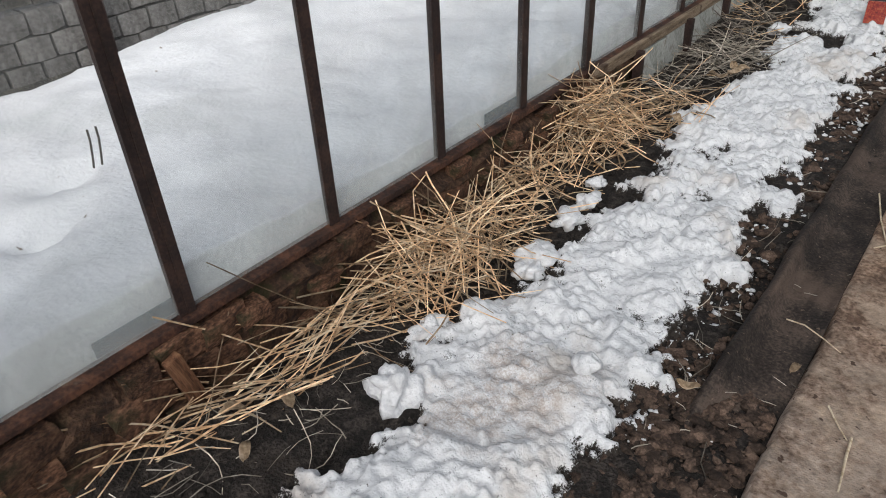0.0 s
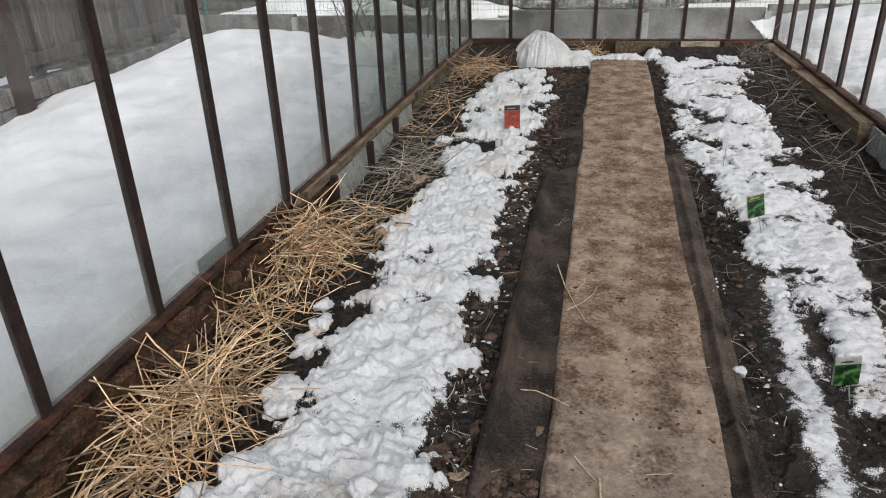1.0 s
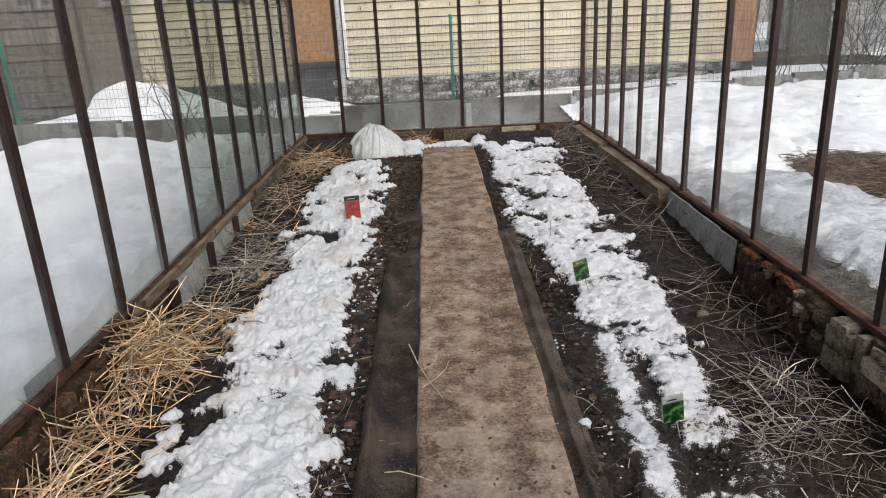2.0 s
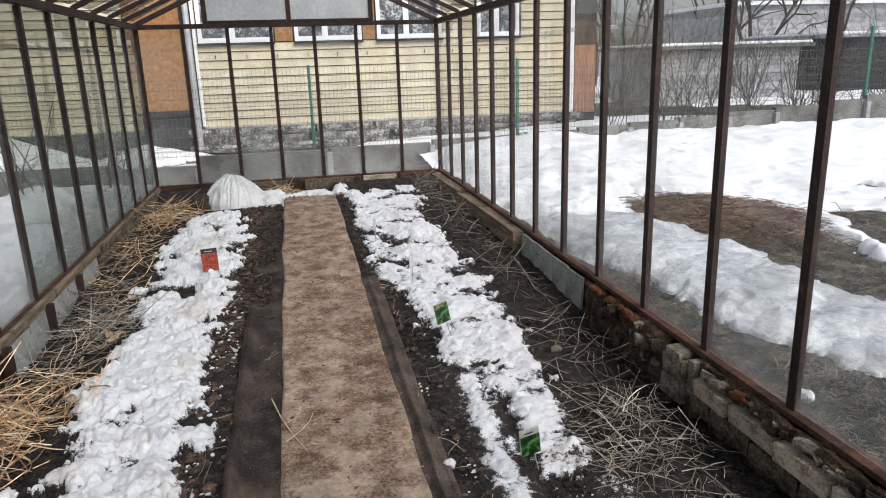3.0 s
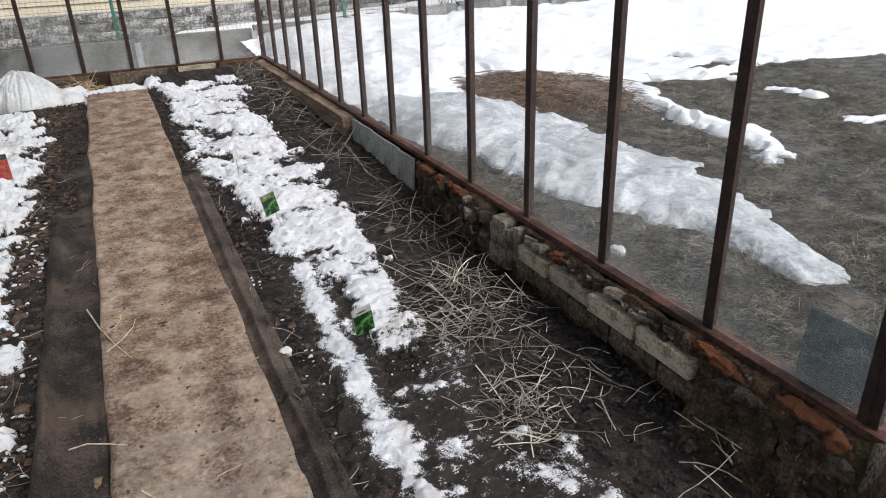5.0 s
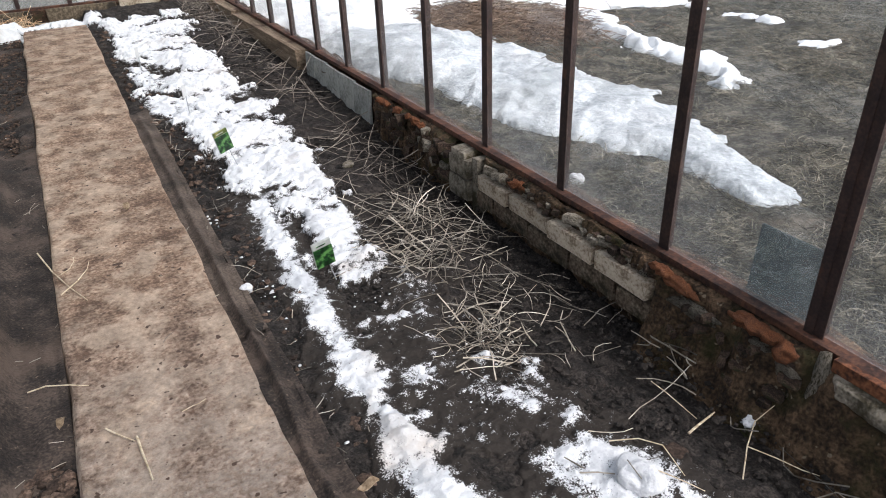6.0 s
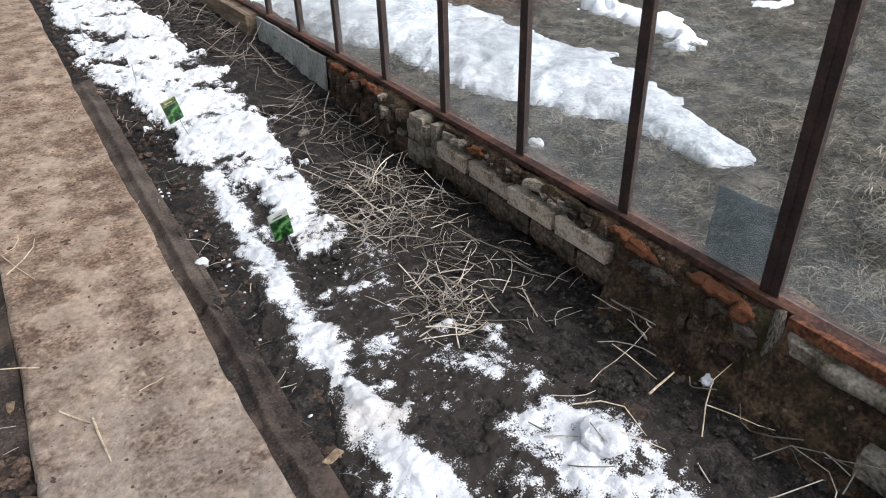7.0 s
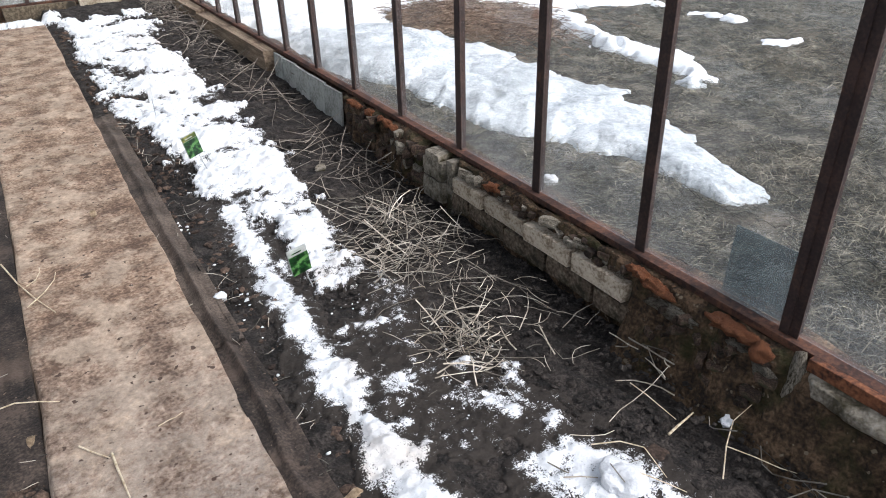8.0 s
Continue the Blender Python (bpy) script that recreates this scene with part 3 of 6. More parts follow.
def make_bed_snow():
    ys = np.arange(0.2, 7.1, 0.0072)
    xs = np.arange(-1.32, -0.30, 0.0072)
    X, Y = np.meshgrid(xs, ys)
    lo, hi = edges_of([(0.2, -0.98, -0.45), (0.8, -0.98, -0.46), (1.12, -0.90, -0.45), (1.34, -1.12, -0.45), (1.55, -1.07, -0.45), (1.8, -1.0, -0.45), (2.2, -0.98, -0.45), (2.65, -0.92, -0.50), (3.2, -1.06, -0.51), (4.0, -0.97, -0.50), (4.6, -1.0, -0.46), (5.5, -1.04, -0.44), (6.2, -1.05, -0.46), (6.8, -0.92, -0.52)], Y)
    M = np.minimum.reduce([X - lo, hi - X, Y - 0.25, 6.62 - Y])
    M = M - 0.012 * (X > -0.7)
    strip = lumpy_snow("bed_snow", xs, ys, M, bed_z, 0.046, 3600, 0.088, 21, SNOW, "lumpy thawing snow strip stained brown in places", 0.95, broken=0.45)
    co = np.empty(len(strip.data.vertices) * 3)
    strip.data.vertices.foreach_get("co", co)
    vx, vy = co[0::3], co[1::3]
    mud = smooth((0.34 - np.hypot((vx + 0.72) * 1.5, vy - 1.35) + 0.16 * fbm(vx, vy, 6, 3, 401)) / 0.25)
    strip.data.attributes.new("muddiness", "FLOAT", "POINT").data.foreach_set("value", (0.75 * mud).astype(np.float32))
    ys = np.arange(0.2, 7.55, 0.0075)
    xs = np.arange(0.33, 1.45, 0.0075)
    X, Y = np.meshgrid(xs, ys)
    lo, hi = edges_of([(0.2, 0.47, 0.72), (1.07, 0.48, 0.76), (1.4, 0.51, 0.74), (1.75, 0.50, 0.72), (2.05, 0.58, 0.76), (2.2, 0.59, 1.02), (2.7, 0.60, 1.05), (3.1, 0.58, 1.10), (3.6, 0.60, 1.15), (4.1, 0.56, 1.16), (4.5, 0.42, 1.13), (5.2, 0.42, 1.12), (6.0, 0.41, 1.06), (6.7, 0.43, 1.25), (7.4, 0.42, 1.22)], Y)
    M = np.minimum.reduce([X - lo, hi - X, Y - 2.12, 7.36 - Y])
    fork = X - 0.745 - 0.05 * (Y - 2.4) + 0.5 * np.clip(Y - 2.75, 0, 1)
    M = np.where(Y < 3.2, np.minimum(M, fork), M)
    lumpy_snow("bed_snow", xs, ys, M, bed_z, 0.036, 3800, 0.046, 33, SNOW, "narrow melting snow strip with dark soil gaps", 1.4, 0.65, 3.6)
    xs, ys = np.arange(0.36, 1.34, 0.006), np.arange(0.2, 3.1, 0.006)
    X, Y = np.meshgrid(xs, ys)
    lo, hi = edges_of([(0.2, 0.46, 0.76), (1.0, 0.495, 0.74), (1.24, 0.525, 0.675), (1.46, 0.545, 0.685), (1.76, 0.55, 0.705), (2.1, 0.58, 0.715), (2.5, 0.595, 0.74), (3.1, 0.60, 0.80)], Y)
    M = np.minimum.reduce([X - lo, hi - X, Y - 0.25, 3.05 - Y])
    patch = 0.21 - np.hypot((X - 0.99) * 1.05, (Y - 0.86) * 0.78)
    M = np.maximum(M, np.minimum(patch, 0.045))
    for cx, cy, r in ((0.80, 1.58, 0.05), (0.92, 1.42, 0.05), (1.06, 1.20, 0.05), (0.74, 1.84, 0.04), (0.95, 1.78, 0.05), (0.88, 1.68, 0.06), (1.0, 1.30, 0.05), (0.84, 1.30, 0.04), (0.98, 2.02, 0.06), (0.56, 1.62, 0.03)):
        M = np.maximum(M, 0.45 * (r - np.hypot(X - cx, Y - cy)))
    dust = 0.07 * fbm(X, Y, 9, 3, 39) - 0.036 - 0.25 * np.clip(np.hypot(X - 0.85, (Y - 1.5) * 0.6) - 0.26, 0, 1)
    M = np.maximum(M, dust)
    M = M + 0.026 * fbm(X, Y, 6, 3, 231) + 0.022 * fbm(X, Y, 22, 3, 235) + 0.010 * fbm(X, Y, 70, 2, 239) - 0.006
    h = 0.030 * smooth((M + 0.05) / 0.20) * (0.85 + 0.3 * fbm(X, Y, 9, 3, 241)) + 0.0014 * fbm(X, Y, 40, 3, 245) + 0.0010 * fbm(X, Y, 95, 2, 249)
    keep = M > -0.040
    ob = field("bed_snow", xs, ys, bed_z(X, Y) + np.where(keep, h + 0.0045, -0.012), keep, SNOW, "thin powdery snow melting on black soil", "snow", "stuff")
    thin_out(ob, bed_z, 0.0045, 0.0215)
    xs, ys = np.arange(-0.75, 0.62, 0.012), np.arange(7.05, 7.6, 0.012)
    X, Y = np.meshgrid(xs, ys)
    M = np.minimum.reduce([0.14 - np.abs(Y - 7.33 - 0.05 * X), X + 0.55, 0.55 - X])
    lumpy_snow("bed_snow", xs, ys, M, bed_z, 0.05, 250, 0.06, 44, SNOW, "snow lying across the end of the board path")


def make_left_bank():
    xs, ys = np.linspace(-5.2, XL - 0.020, 150), np.linspace(-3.2, 9.2, 260)
    X, Y = np.meshgrid(xs, ys)
    top = np.interp(Y, [-3, 1.2, 4.1, 5.6, 6.6, 7.3, 8.6], [0.32, 0.335, 0.50, 0.66, 0.50, 0.28, 0.12])
    near = np.interp(Y, [-3, 3, 5.5, 7.4, 9], [0.33, 0.33, 0.33, 0.18, 0.05])
    u = (XL - 0.02 - X)
    h = near + (top - near) * smooth(u / 1.5)
    h = h - 0.37 * smooth((u - 1.6) / 1.3)
    second = 0.62 - 1.1 * np.hypot(X + 2.25, (Y - 6.3) * 0.9)
    h = np.maximum(h, second * 0.9)
    h = h + 0.030 * fbm(X, Y, 1.3, 3, 51) + 0.012 * fbm(X, Y, 5, 3, 55)
    h = h + 0.010 * np.abs(fbm(X, Y, 14, 2, 58)) * smooth((u - 0.1) / 0.3)
    for cx, cy, r, d in ((-2.33, 1.03, 0.10, 0.08), (-2.06, 0.80, 0.13, 0.09), (-2.2, 0.66, 0.12, 0.07), (-1.75, 2.3, 0.2, 0.03), (-1.9, 3.4, 0.25, 0.03)):
        h = h - d * np.exp(-(((X - cx) / r) ** 2 + ((Y - cy) / (r * 1.5)) ** 2) * 2) * (1 + 0.8 * fbm(X, Y, 9, 2, 59))
    h = h * smooth((Y + 3.2) / 1.2)
    h[:, -1] = -0.1
    field("snow_bank", xs, ys, h, h > 0.03, BANK, "deep smooth snow bank piled against the glazing", "snow", "stuff")


def right_snow_mask(X, Y):
    """Signed distance in from the edge of the snow on the lawn."""
    lo, hi = edges_of([(1.4, 2.62, 2.62), (1.8, 2.46, 2.76), (2.0, 2.47, 2.84), (2.34, 2.44, 3.00), (2.86, 2.32, 3.17), (3.4, 2.20, 3.23), (4.2, 2.05, 3.26), (4.8, 1.8, 3.14), (5.6, 1.6, 3.10), (6.4, 1.4, 3.2), (9.7, 1.4, 3.4)], Y)
    strip = np.minimum.reduce([X - lo, hi - X, Y - 1.70])
    start = np.interp(X, [1.7, 3.3, 3.8, 4.25, 4.8, 5.4, 5.9, 7, 9, 14, 60], [6.3, 6.35, 6.3, 5.6, 5.25, 5.05, 5.3, 5.3, 5.0, 4.4, 2.0])
    cx = 3.86 + 0.22 * (Y - 3.0)
    streak = np.minimum.reduce([0.17 - np.abs(X - cx - 0.08 * np.sin(Y * 4)), Y - 3.0, 5.9 - Y])
    far = np.minimum.reduce([0.13 - np.abs(X - 5.45 - 0.08 * (Y - 4.4)), Y - 3.95, 5.3 - Y])
    far = np.maximum(far, 0.13 - np.hypot((X - 5.15) * 0.6, Y - 3.42))
    M = np.maximum.reduce([strip, Y - start, streak, far]) + (0.02 + 0.07 * smooth((Y - 1.9) / 0.9)) * fbm(X, Y, 2.2, 3, 61) + (0.02 + 0.025 * smooth((Y - 1.9) / 0.9)) * fbm(X, Y, 9, 3, 66)
    M = M - 1.2 * smooth((Y - 7.3) / 0.5) * smooth((2.9 - X) / 0.9)
    M = M - 1.5 * smooth((1 - np.hypot((X - 5.82) / 0.16, (Y - 6.18) / 0.22)) / 0.4)
    M = M - 0.22 * smooth((fbm(X, Y, 6, 3, 79) - 0.55) / 0.2) * (M < 0.45) * (X > 3.3)
    return M - 0.5 * smooth((fbm(X, Y, 1.6, 2, 71) - 0.75) / 0.3) * (Y < 8)


def make_right_snow():
    xs, ys = np.concatenate([np.arange(1.66, 4.9, 0.018), np.arange(4.9, 9.0, 0.04), np.linspace(9.05, 60, 150)]), np.concatenate([np.arange(1.4, 6.4, 0.018), np.arange(6.4, 9.7, 0.035)])
    X, Y = np.meshgrid(xs, ys)
    M = right_snow_mask(X, Y)
    thick = 0.055 + 0.075 * smooth((Y - 2.0) / 2.0) * (1 - smooth((X - 3.6) / 0.8))
    slope = np.where(X < 3.6, 0.10 + 0.30 * smooth((Y - 1.9) / 1.6), 0.16)
    h = thick * smooth(M / slope) ** 0.75 * (0.85 + 0.28 * fbm(X, Y, 2.2, 3, 63)) + 0.016 * fbm(X, Y, 7, 3, 68) - 0.02 * np.clip(fbm(X, Y, 9, 3, 75) - 0.3, 0, 1)
    keep = (M > 0) & (h > 0.012)
    Z = outside_z(X, Y) + np.where(keep, h, -0.03)
    near = (Y < 5.8 + 0.2 * fbm(X, Y, 2, 2, 77)) & (X < 3.75)
    field("snow_field", xs, ys, Z, keep & ~near, BANK, "wide snow field melting back from the lawn", "snow", "stuff")
    field("snow_ridge", xs, ys, Z, keep & near, OLD_SNOW, "icy ridge of old snow along the greenhouse, greyed for glass haze", "snow", "stuff")
    xs, ys = np.linspace(-12, 60, 120), np.linspace(9.9, 60, 110)
    X, Y = np.meshgrid(xs, ys)
    M = 0.15 + fbm(X, Y, 0.35, 3, 91) + 0.5 * (Y > 20) - 2.0 * (X > -1.7) * (X < 1.2) * (Y < 13.5) + 1.5 * (X > -3.2) * (X < -1.7) * (Y < 13) + 0.8 * (X > 1.6) * (X < 6)
    field("yard_snow", xs, ys, outside_z(X, Y) + np.where(M > 0, 0.12, -0.05), M > 0, BANK, "patches of snow in the neighbouring yard", "snow", "stuff")
    xs, ys = np.linspace(-6.5, -1.3, 70), np.linspace(9.8, 12.95, 44)
    X, Y = np.meshgrid(xs, ys)
    h = 0.75 - 0.5 * np.hypot((X + 4.6) * 0.7, Y - 11.1) + 0.06 * fbm(X, Y, 2, 3, 95)
    h = np.maximum(h, 0.30 - 0.35 * np.hypot((X + 2.3) * 0.9, Y - 12.0) + 0.04 * fbm(X, Y, 2, 3, 97))
    field("snow_heap", xs, ys, h, h > 0.05, BANK, "grey-white heap of cleared snow behind the fence", "snow", "stuff")


make_ground()
make_soil()
make_bed_snow()
make_left_bank()
make_right_snow()


# ---- the way between the beds ----
def make_path():
    xs, ys = np.linspace(-0.155, 0.365, 40), np.arange(-1.4, 7.16, 0.02)
    X, Y = np.meshgrid(xs, ys)
    u = (X - xs[0]) / (xs[-1] - xs[0])
    wob = 0.008 * fbm(np.zeros_like(Y), Y, 2.5, 3, 5) * (1 - u) + 0.008 * fbm(np.zeros_like(Y) + 9, Y, 2.5, 3, 6) * u
    edge = np.minimum(u, 1 - u) * 0.52
    Z = soil_z(X, Y) + 0.030 + 0.004 * fbm(X, Y, 3, 3, 8) - 0.028 * (edge < 0.002)
    V = X + wob
    nx, ny = len(xs), len(ys)
    i, j = np.meshgrid(np.arange(nx - 1), np.arange(ny - 1))
    a = (j * nx + i).ravel()
    F = np.stack([a, a + 1, a + nx + 1, a + nx], 1)
    ob = mesh_of("path_board", np.stack([V.ravel(), Y.ravel(), Z.ravel()], 1), F, PATH_BOARD, rounded=True)
    tagged(ob, "long worn brown fibreboard path laid on the soil", "path", kind="structure")


def make_fabric(lo, hi, y0, y1, fold_at, fold, seed, label, sink=0.0, mat=FABRIC):
    """Black cloth pegged down along the path, with a rolled fold near its outer edge."""
    xs, ys = np.linspace(0, 1, 46), np.arange(y0, y1, 0.025)
    U, Y = np.meshgrid(xs, ys)
    X = lo + (hi - lo) * U + 0.014 * fbm(U * 0, Y, 1.5, 3, seed) * (np.abs(U - fold_at) < 0.35)
    wave = 0.6 + 0.5 * fbm(U * 0, Y, 0.9, 2, seed + 2)
    near = 1 - smooth((Y - 3.4) / 1.2)
    Z = soil_z(X, Y) + 0.018 + fold * wave * (0.25 + 0.75 * near) * np.exp(-((U - fold_at - 0.05 * fbm(U * 0, Y, 1.2, 2, seed + 5)) / 0.13) ** 2)
    Z += 0.009 * fbm(X, Y, 5, 3, seed + 3) + 0.007 * np.abs(fbm(X * 2.2, Y * 0.8, 9, 2, seed + 4))
    Z -= 0.035 * smooth((fbm(X, Y, 3.5, 3, seed + 11) + 0.55 * (Y - 4.6)) / 0.6) * smooth((Y - 3.2) / 1.5)
    Z -= sink * smooth((1.85 - Y + 0.10 * fbm(X, Y, 5, 3, seed + 7)) / 0.35)
    Z = np.where((U < 0.01) | (U > 0.99), soil_z(X, Y) - 0.01 - sink, Z)
    ob = field("ground_fabric", xs, ys, Z, np.ones_like(Z, bool), mat, label, "fabric", "structure")
    co = np.stack([X.ravel(), Y.ravel(), Z.ravel()], 1).ravel()
    ob.data.vertices.foreach_set("co", co)
    ob.data.update()


make_path()
make_fabric(-0.350, -0.145, 1.2, 6.6, 0.13, 0.058, 12, "black ground fabric with a rolled muddy edge", 0.06)
make_fabric(0.345, 0.462, -1.4, 2.03, 0.45, 0.031, 17, "strip of black ground fabric with soft folds")
make_fabric(0.345, 0.462, 2.0, 4.6, 0.45, 0.031, 17, "dusty strip of dark ground fabric with soft folds", mat=DUSTY_FABRIC)


# ---- greenhouse frame and glazing ----
def tee(lo, hi, axis, flange, web, toward, at):
    """A rolled T bar between two heights or places; toward is the outward direction of the web."""
    bm = bmesh.new()
    if axis == "z":
        x, y = at
        if toward[0]:
            s = toward[0]
            add_box(bm, (min(x, x - s * 0.006), y - flange / 2, lo), (max(x, x - s * 0.006), y + flange / 2, hi), 0.0012)
            add_box(bm, (min(x, x + s * web), y - 0.004, lo + 0.001), (max(x, x + s * web), y + 0.004, hi - 0.001))
        else:
            s = toward[1]
            add_box(bm, (x - flange / 2, min(y, y - s * 0.006), lo), (x + flange / 2, max(y, y - s * 0.006), hi), 0.0012)
            add_box(bm, (x - 0.004, min(y, y + s * web), lo + 0.001), (x + 0.004, max(y, y + s * web), hi - 0.001))
    return bm


def beam(a, b, wide, deep, mat, parent, name, label=""):
    """A square bar from a to b, wide across and deep in height."""
    a, b = Vector(a), Vector(b)
    d = b - a
    bm = box((-wide / 2, 0, -deep / 2), (wide / 2, d.length, deep / 2), 0.002)
    q = d.to_track_quat("Y", "Z").to_matrix().to_4x4()
    bmesh.ops.transform(bm, matrix=Matrix.Translation(a) @ q, verts=bm.verts)
    return part(name, bm, mat, parent, label)


def pane(lo, hi, mat, parent, label=""):
    ob = part("pane", box(lo, hi), mat, parent, label)
    ob.visible_shadow = False
    return ob


def side_wall(name, x, s, wide_post, fog):
    """s: outward direction along x."""
    wall = holder(name, (0, 0, 0), "glazed greenhouse side of rust-brown steel bars", "wall", kind="structure")
    beam((x, YN, RAIL - 0.012), (x, YE, RAIL - 0.012), 0.055, 0.022, RUST, wall, "sill_rail", "rusty steel sill rail with moss")
    beam((x + s * 0.028, YN, RAIL - 0.03), (x + s * 0.028, YE, RAIL - 0.03), 0.006, 0.05, RUST, wall, "sill_rail")
    beam((x, YN, EAVE), (x, YE, EAVE), 0.05, 0.05, STEEL, wall, "eave_rail")
    for y in POST_Y:
        flange = (0.052 if x > 0 else 0.046) if abs(y - wide_post) < 0.1 else 0.040
        if flange > 0.045:
            for dy in (-0.25 * flange, 0.25 * flange):
                part("post", tee(RAIL - 0.001, EAVE - 0.026, "z", flange * 0.51, 0.030, (s, 0), (x - s * 0.004 * (dy > 0), y + dy)), STEEL, wall)
            continue
        part("post", tee(RAIL - 0.001, EAVE - 0.026, "z", flange, 0.030, (s, 0), (x, y)), STEEL, wall)
    stops = [YN] + POST_Y + [YE]
    for k, (a, b) in enumerate(zip(stops, stops[1:])):
        upper = GREYED if a > fog - 1.8 else GLASS
        bottom = FOGGED if a > fog + 0.6 else GREYED if a > fog - 0.8 else GLASS
        pane((x + s * 0.010 - 0.0015, a + 0.006, RAIL + 0.001), (x + s * 0.010 + 0.0015, b - 0.006, SEAM + 0.012), bottom, wall)
        pane((x + s * 0.016 - 0.0015, a + 0.006, SEAM - 0.012), (x + s * 0.016 + 0.0015, b - 0.006, EAVE - 0.026), upper, wall)
    return wall


side_wall("wall_west", XL, -1, 0.905, 4.6)
east = side_wall("wall_east", XR, 1, 0.905, 99)


def end_wall(name, y, s):
    wall = holder(name, (0, 0, 0), "glazed greenhouse end of rust-brown steel bars", "wall", kind="structure")
    beam((XL, y, RAIL - 0.012), (XR, y, RAIL - 0.012), 0.05, 0.022, RUST, wall, "sill_rail")
    beam((XL, y, EAVE), (XR, y, EAVE), 0.045, 0.045, STEEL, wall, "eave_rail")
    for x in (XL, *END_X, XR):
        part("post", tee(RAIL - 0.001, EAVE - 0.023, "z", 0.05 if x in (XL, XR) else 0.038, 0.03, (0, s), (x, y - s * 0.004)), STEEL, wall)
    stops = [XL, *END_X, XR]
    for a, b in zip(stops, stops[1:]):
        pane((a + 0.006, y + s * 0.010 - 0.0015, RAIL + 0.001), (b - 0.006, y + s * 0.010 + 0.0015, 0.62), GLASS, wall)
        pane((a + 0.006, y + s * 0.016 - 0.0015, 0.60), (b - 0.006, y + s * 0.016 + 0.0015, EAVE - 0.023), GLASS, wall)
    for x in (XL, XR):
        beam((x, y, EAVE + 0.02), (RIDGE_X, y, RIDGE_Z), 0.045, 0.045, STEEL, wall, "gable_bar")
    for x in (-0.78, 0.05, 0.90):
        top = RIDGE_Z - abs(x - RIDGE_X) * (RIDGE_Z - EAVE) / 1.52
        part("gable_post", box((x - 0.022, y - 0.02, EAVE + 0.0235), (x + 0.022, y + 0.02, top - 0.03), 0.002), STEEL, wall)
    for a, b in ((-0.757, 0.027), (0.073, 0.877)):
        part("vent_rail", box((a + 0.001, y - 0.018, EAVE + 0.024), (b - 0.001, y + 0.018, EAVE + 0.05), 0.002), STEEL, wall)
        part("vent_panel", box((a + 0.003, y - 0.004, EAVE + 0.052), (b - 0.003, y + 0.004, RIDGE_Z - 0.42), 0.0), ROOF_SHEET, wall, "milky white vent panel")
    return wall


end_wall("wall_north", YE, 1)
end_wall("wall_south", YN, -1)


def make_roof():
    roof = holder("ceiling", (0, 0, 0), "pitched greenhouse roof of steel bars and milky sheet", "roof", kind="structure")
    part("ridge_bar", box((RIDGE_X - 0.03, YN + 0.03, RIDGE_Z - 0.02), (RIDGE_X + 0.03, YE - 0.03, RIDGE_Z + 0.03), 0.003), STEEL, roof)
    for x, s in ((XL, -1), (XR, 1)):
        for y in POST_Y:
            beam((x, y, EAVE + 0.027), (RIDGE_X + s * 0.032, y, RIDGE_Z), 0.035, 0.032, STEEL, roof, "rafter")
        stops = [YN + 0.03] + POST_Y + [YE - 0.03]
        for a, b in zip(stops, stops[1:]):
            d = Vector((RIDGE_X - x, 0, RIDGE_Z - EAVE))
            u = d.normalized()
            up = Vector((-u.z * (1 if u.x > 0 else -1), 0, abs(u.x)))
            bm = bmesh.new()
            low = Vector((x, 0, EAVE + 0.05)) + up * 0.004
            q = [low + Vector((0, a + 0.02, 0)), low + Vector((0, b - 0.02, 0)), low + d * 0.97 + Vector((0, b - 0.02, 0)), low + d * 0.97 + Vector((0, a + 0.02, 0))]
            vs = [bm.verts.new(p) for p in q] + [bm.verts.new(p + up * 0.003) for p in q]
            for f in ((0, 1, 2, 3), (7, 6, 5, 4), (0, 4, 5, 1), (1, 5, 6, 2), (2, 6, 7, 3), (3, 7, 4, 0)):
                bm.faces.new([vs[k] for k in f])
            bmesh.ops.recalc_face_normals(bm, faces=bm.faces)
            part("roof_pane", bm, ROOF_GLASS, roof)


make_roof()


# ---- base walls under the glazing ----
def rough_block(seed, size, mat, name, dents=0.10):
    """One worn brick or stone of about the given size."""
    bm = box([-v / 2 for v in size], [v / 2 for v in size])
    bmesh.ops.subdivide_edges(bm, edges=bm.edges[:], cuts=1, use_grid_fill=True)
    small = min(size)
    for v in bm.verts:
        out = sum(1 for c, w in zip(v.co, size) if abs(abs(c) - w / 2) < 1e-5)
        v.co *= 1 - 0.018 * max(0, out - 1)
        v.co += noise.noise_vector(v.co * 11 + Vector((seed * 3.7, seed, 0))) * small * dents
    me = bpy.data.meshes.new(name)
    bm.to_mesh(me)
    bm.free()
    me.materials.append(mat)
    return me


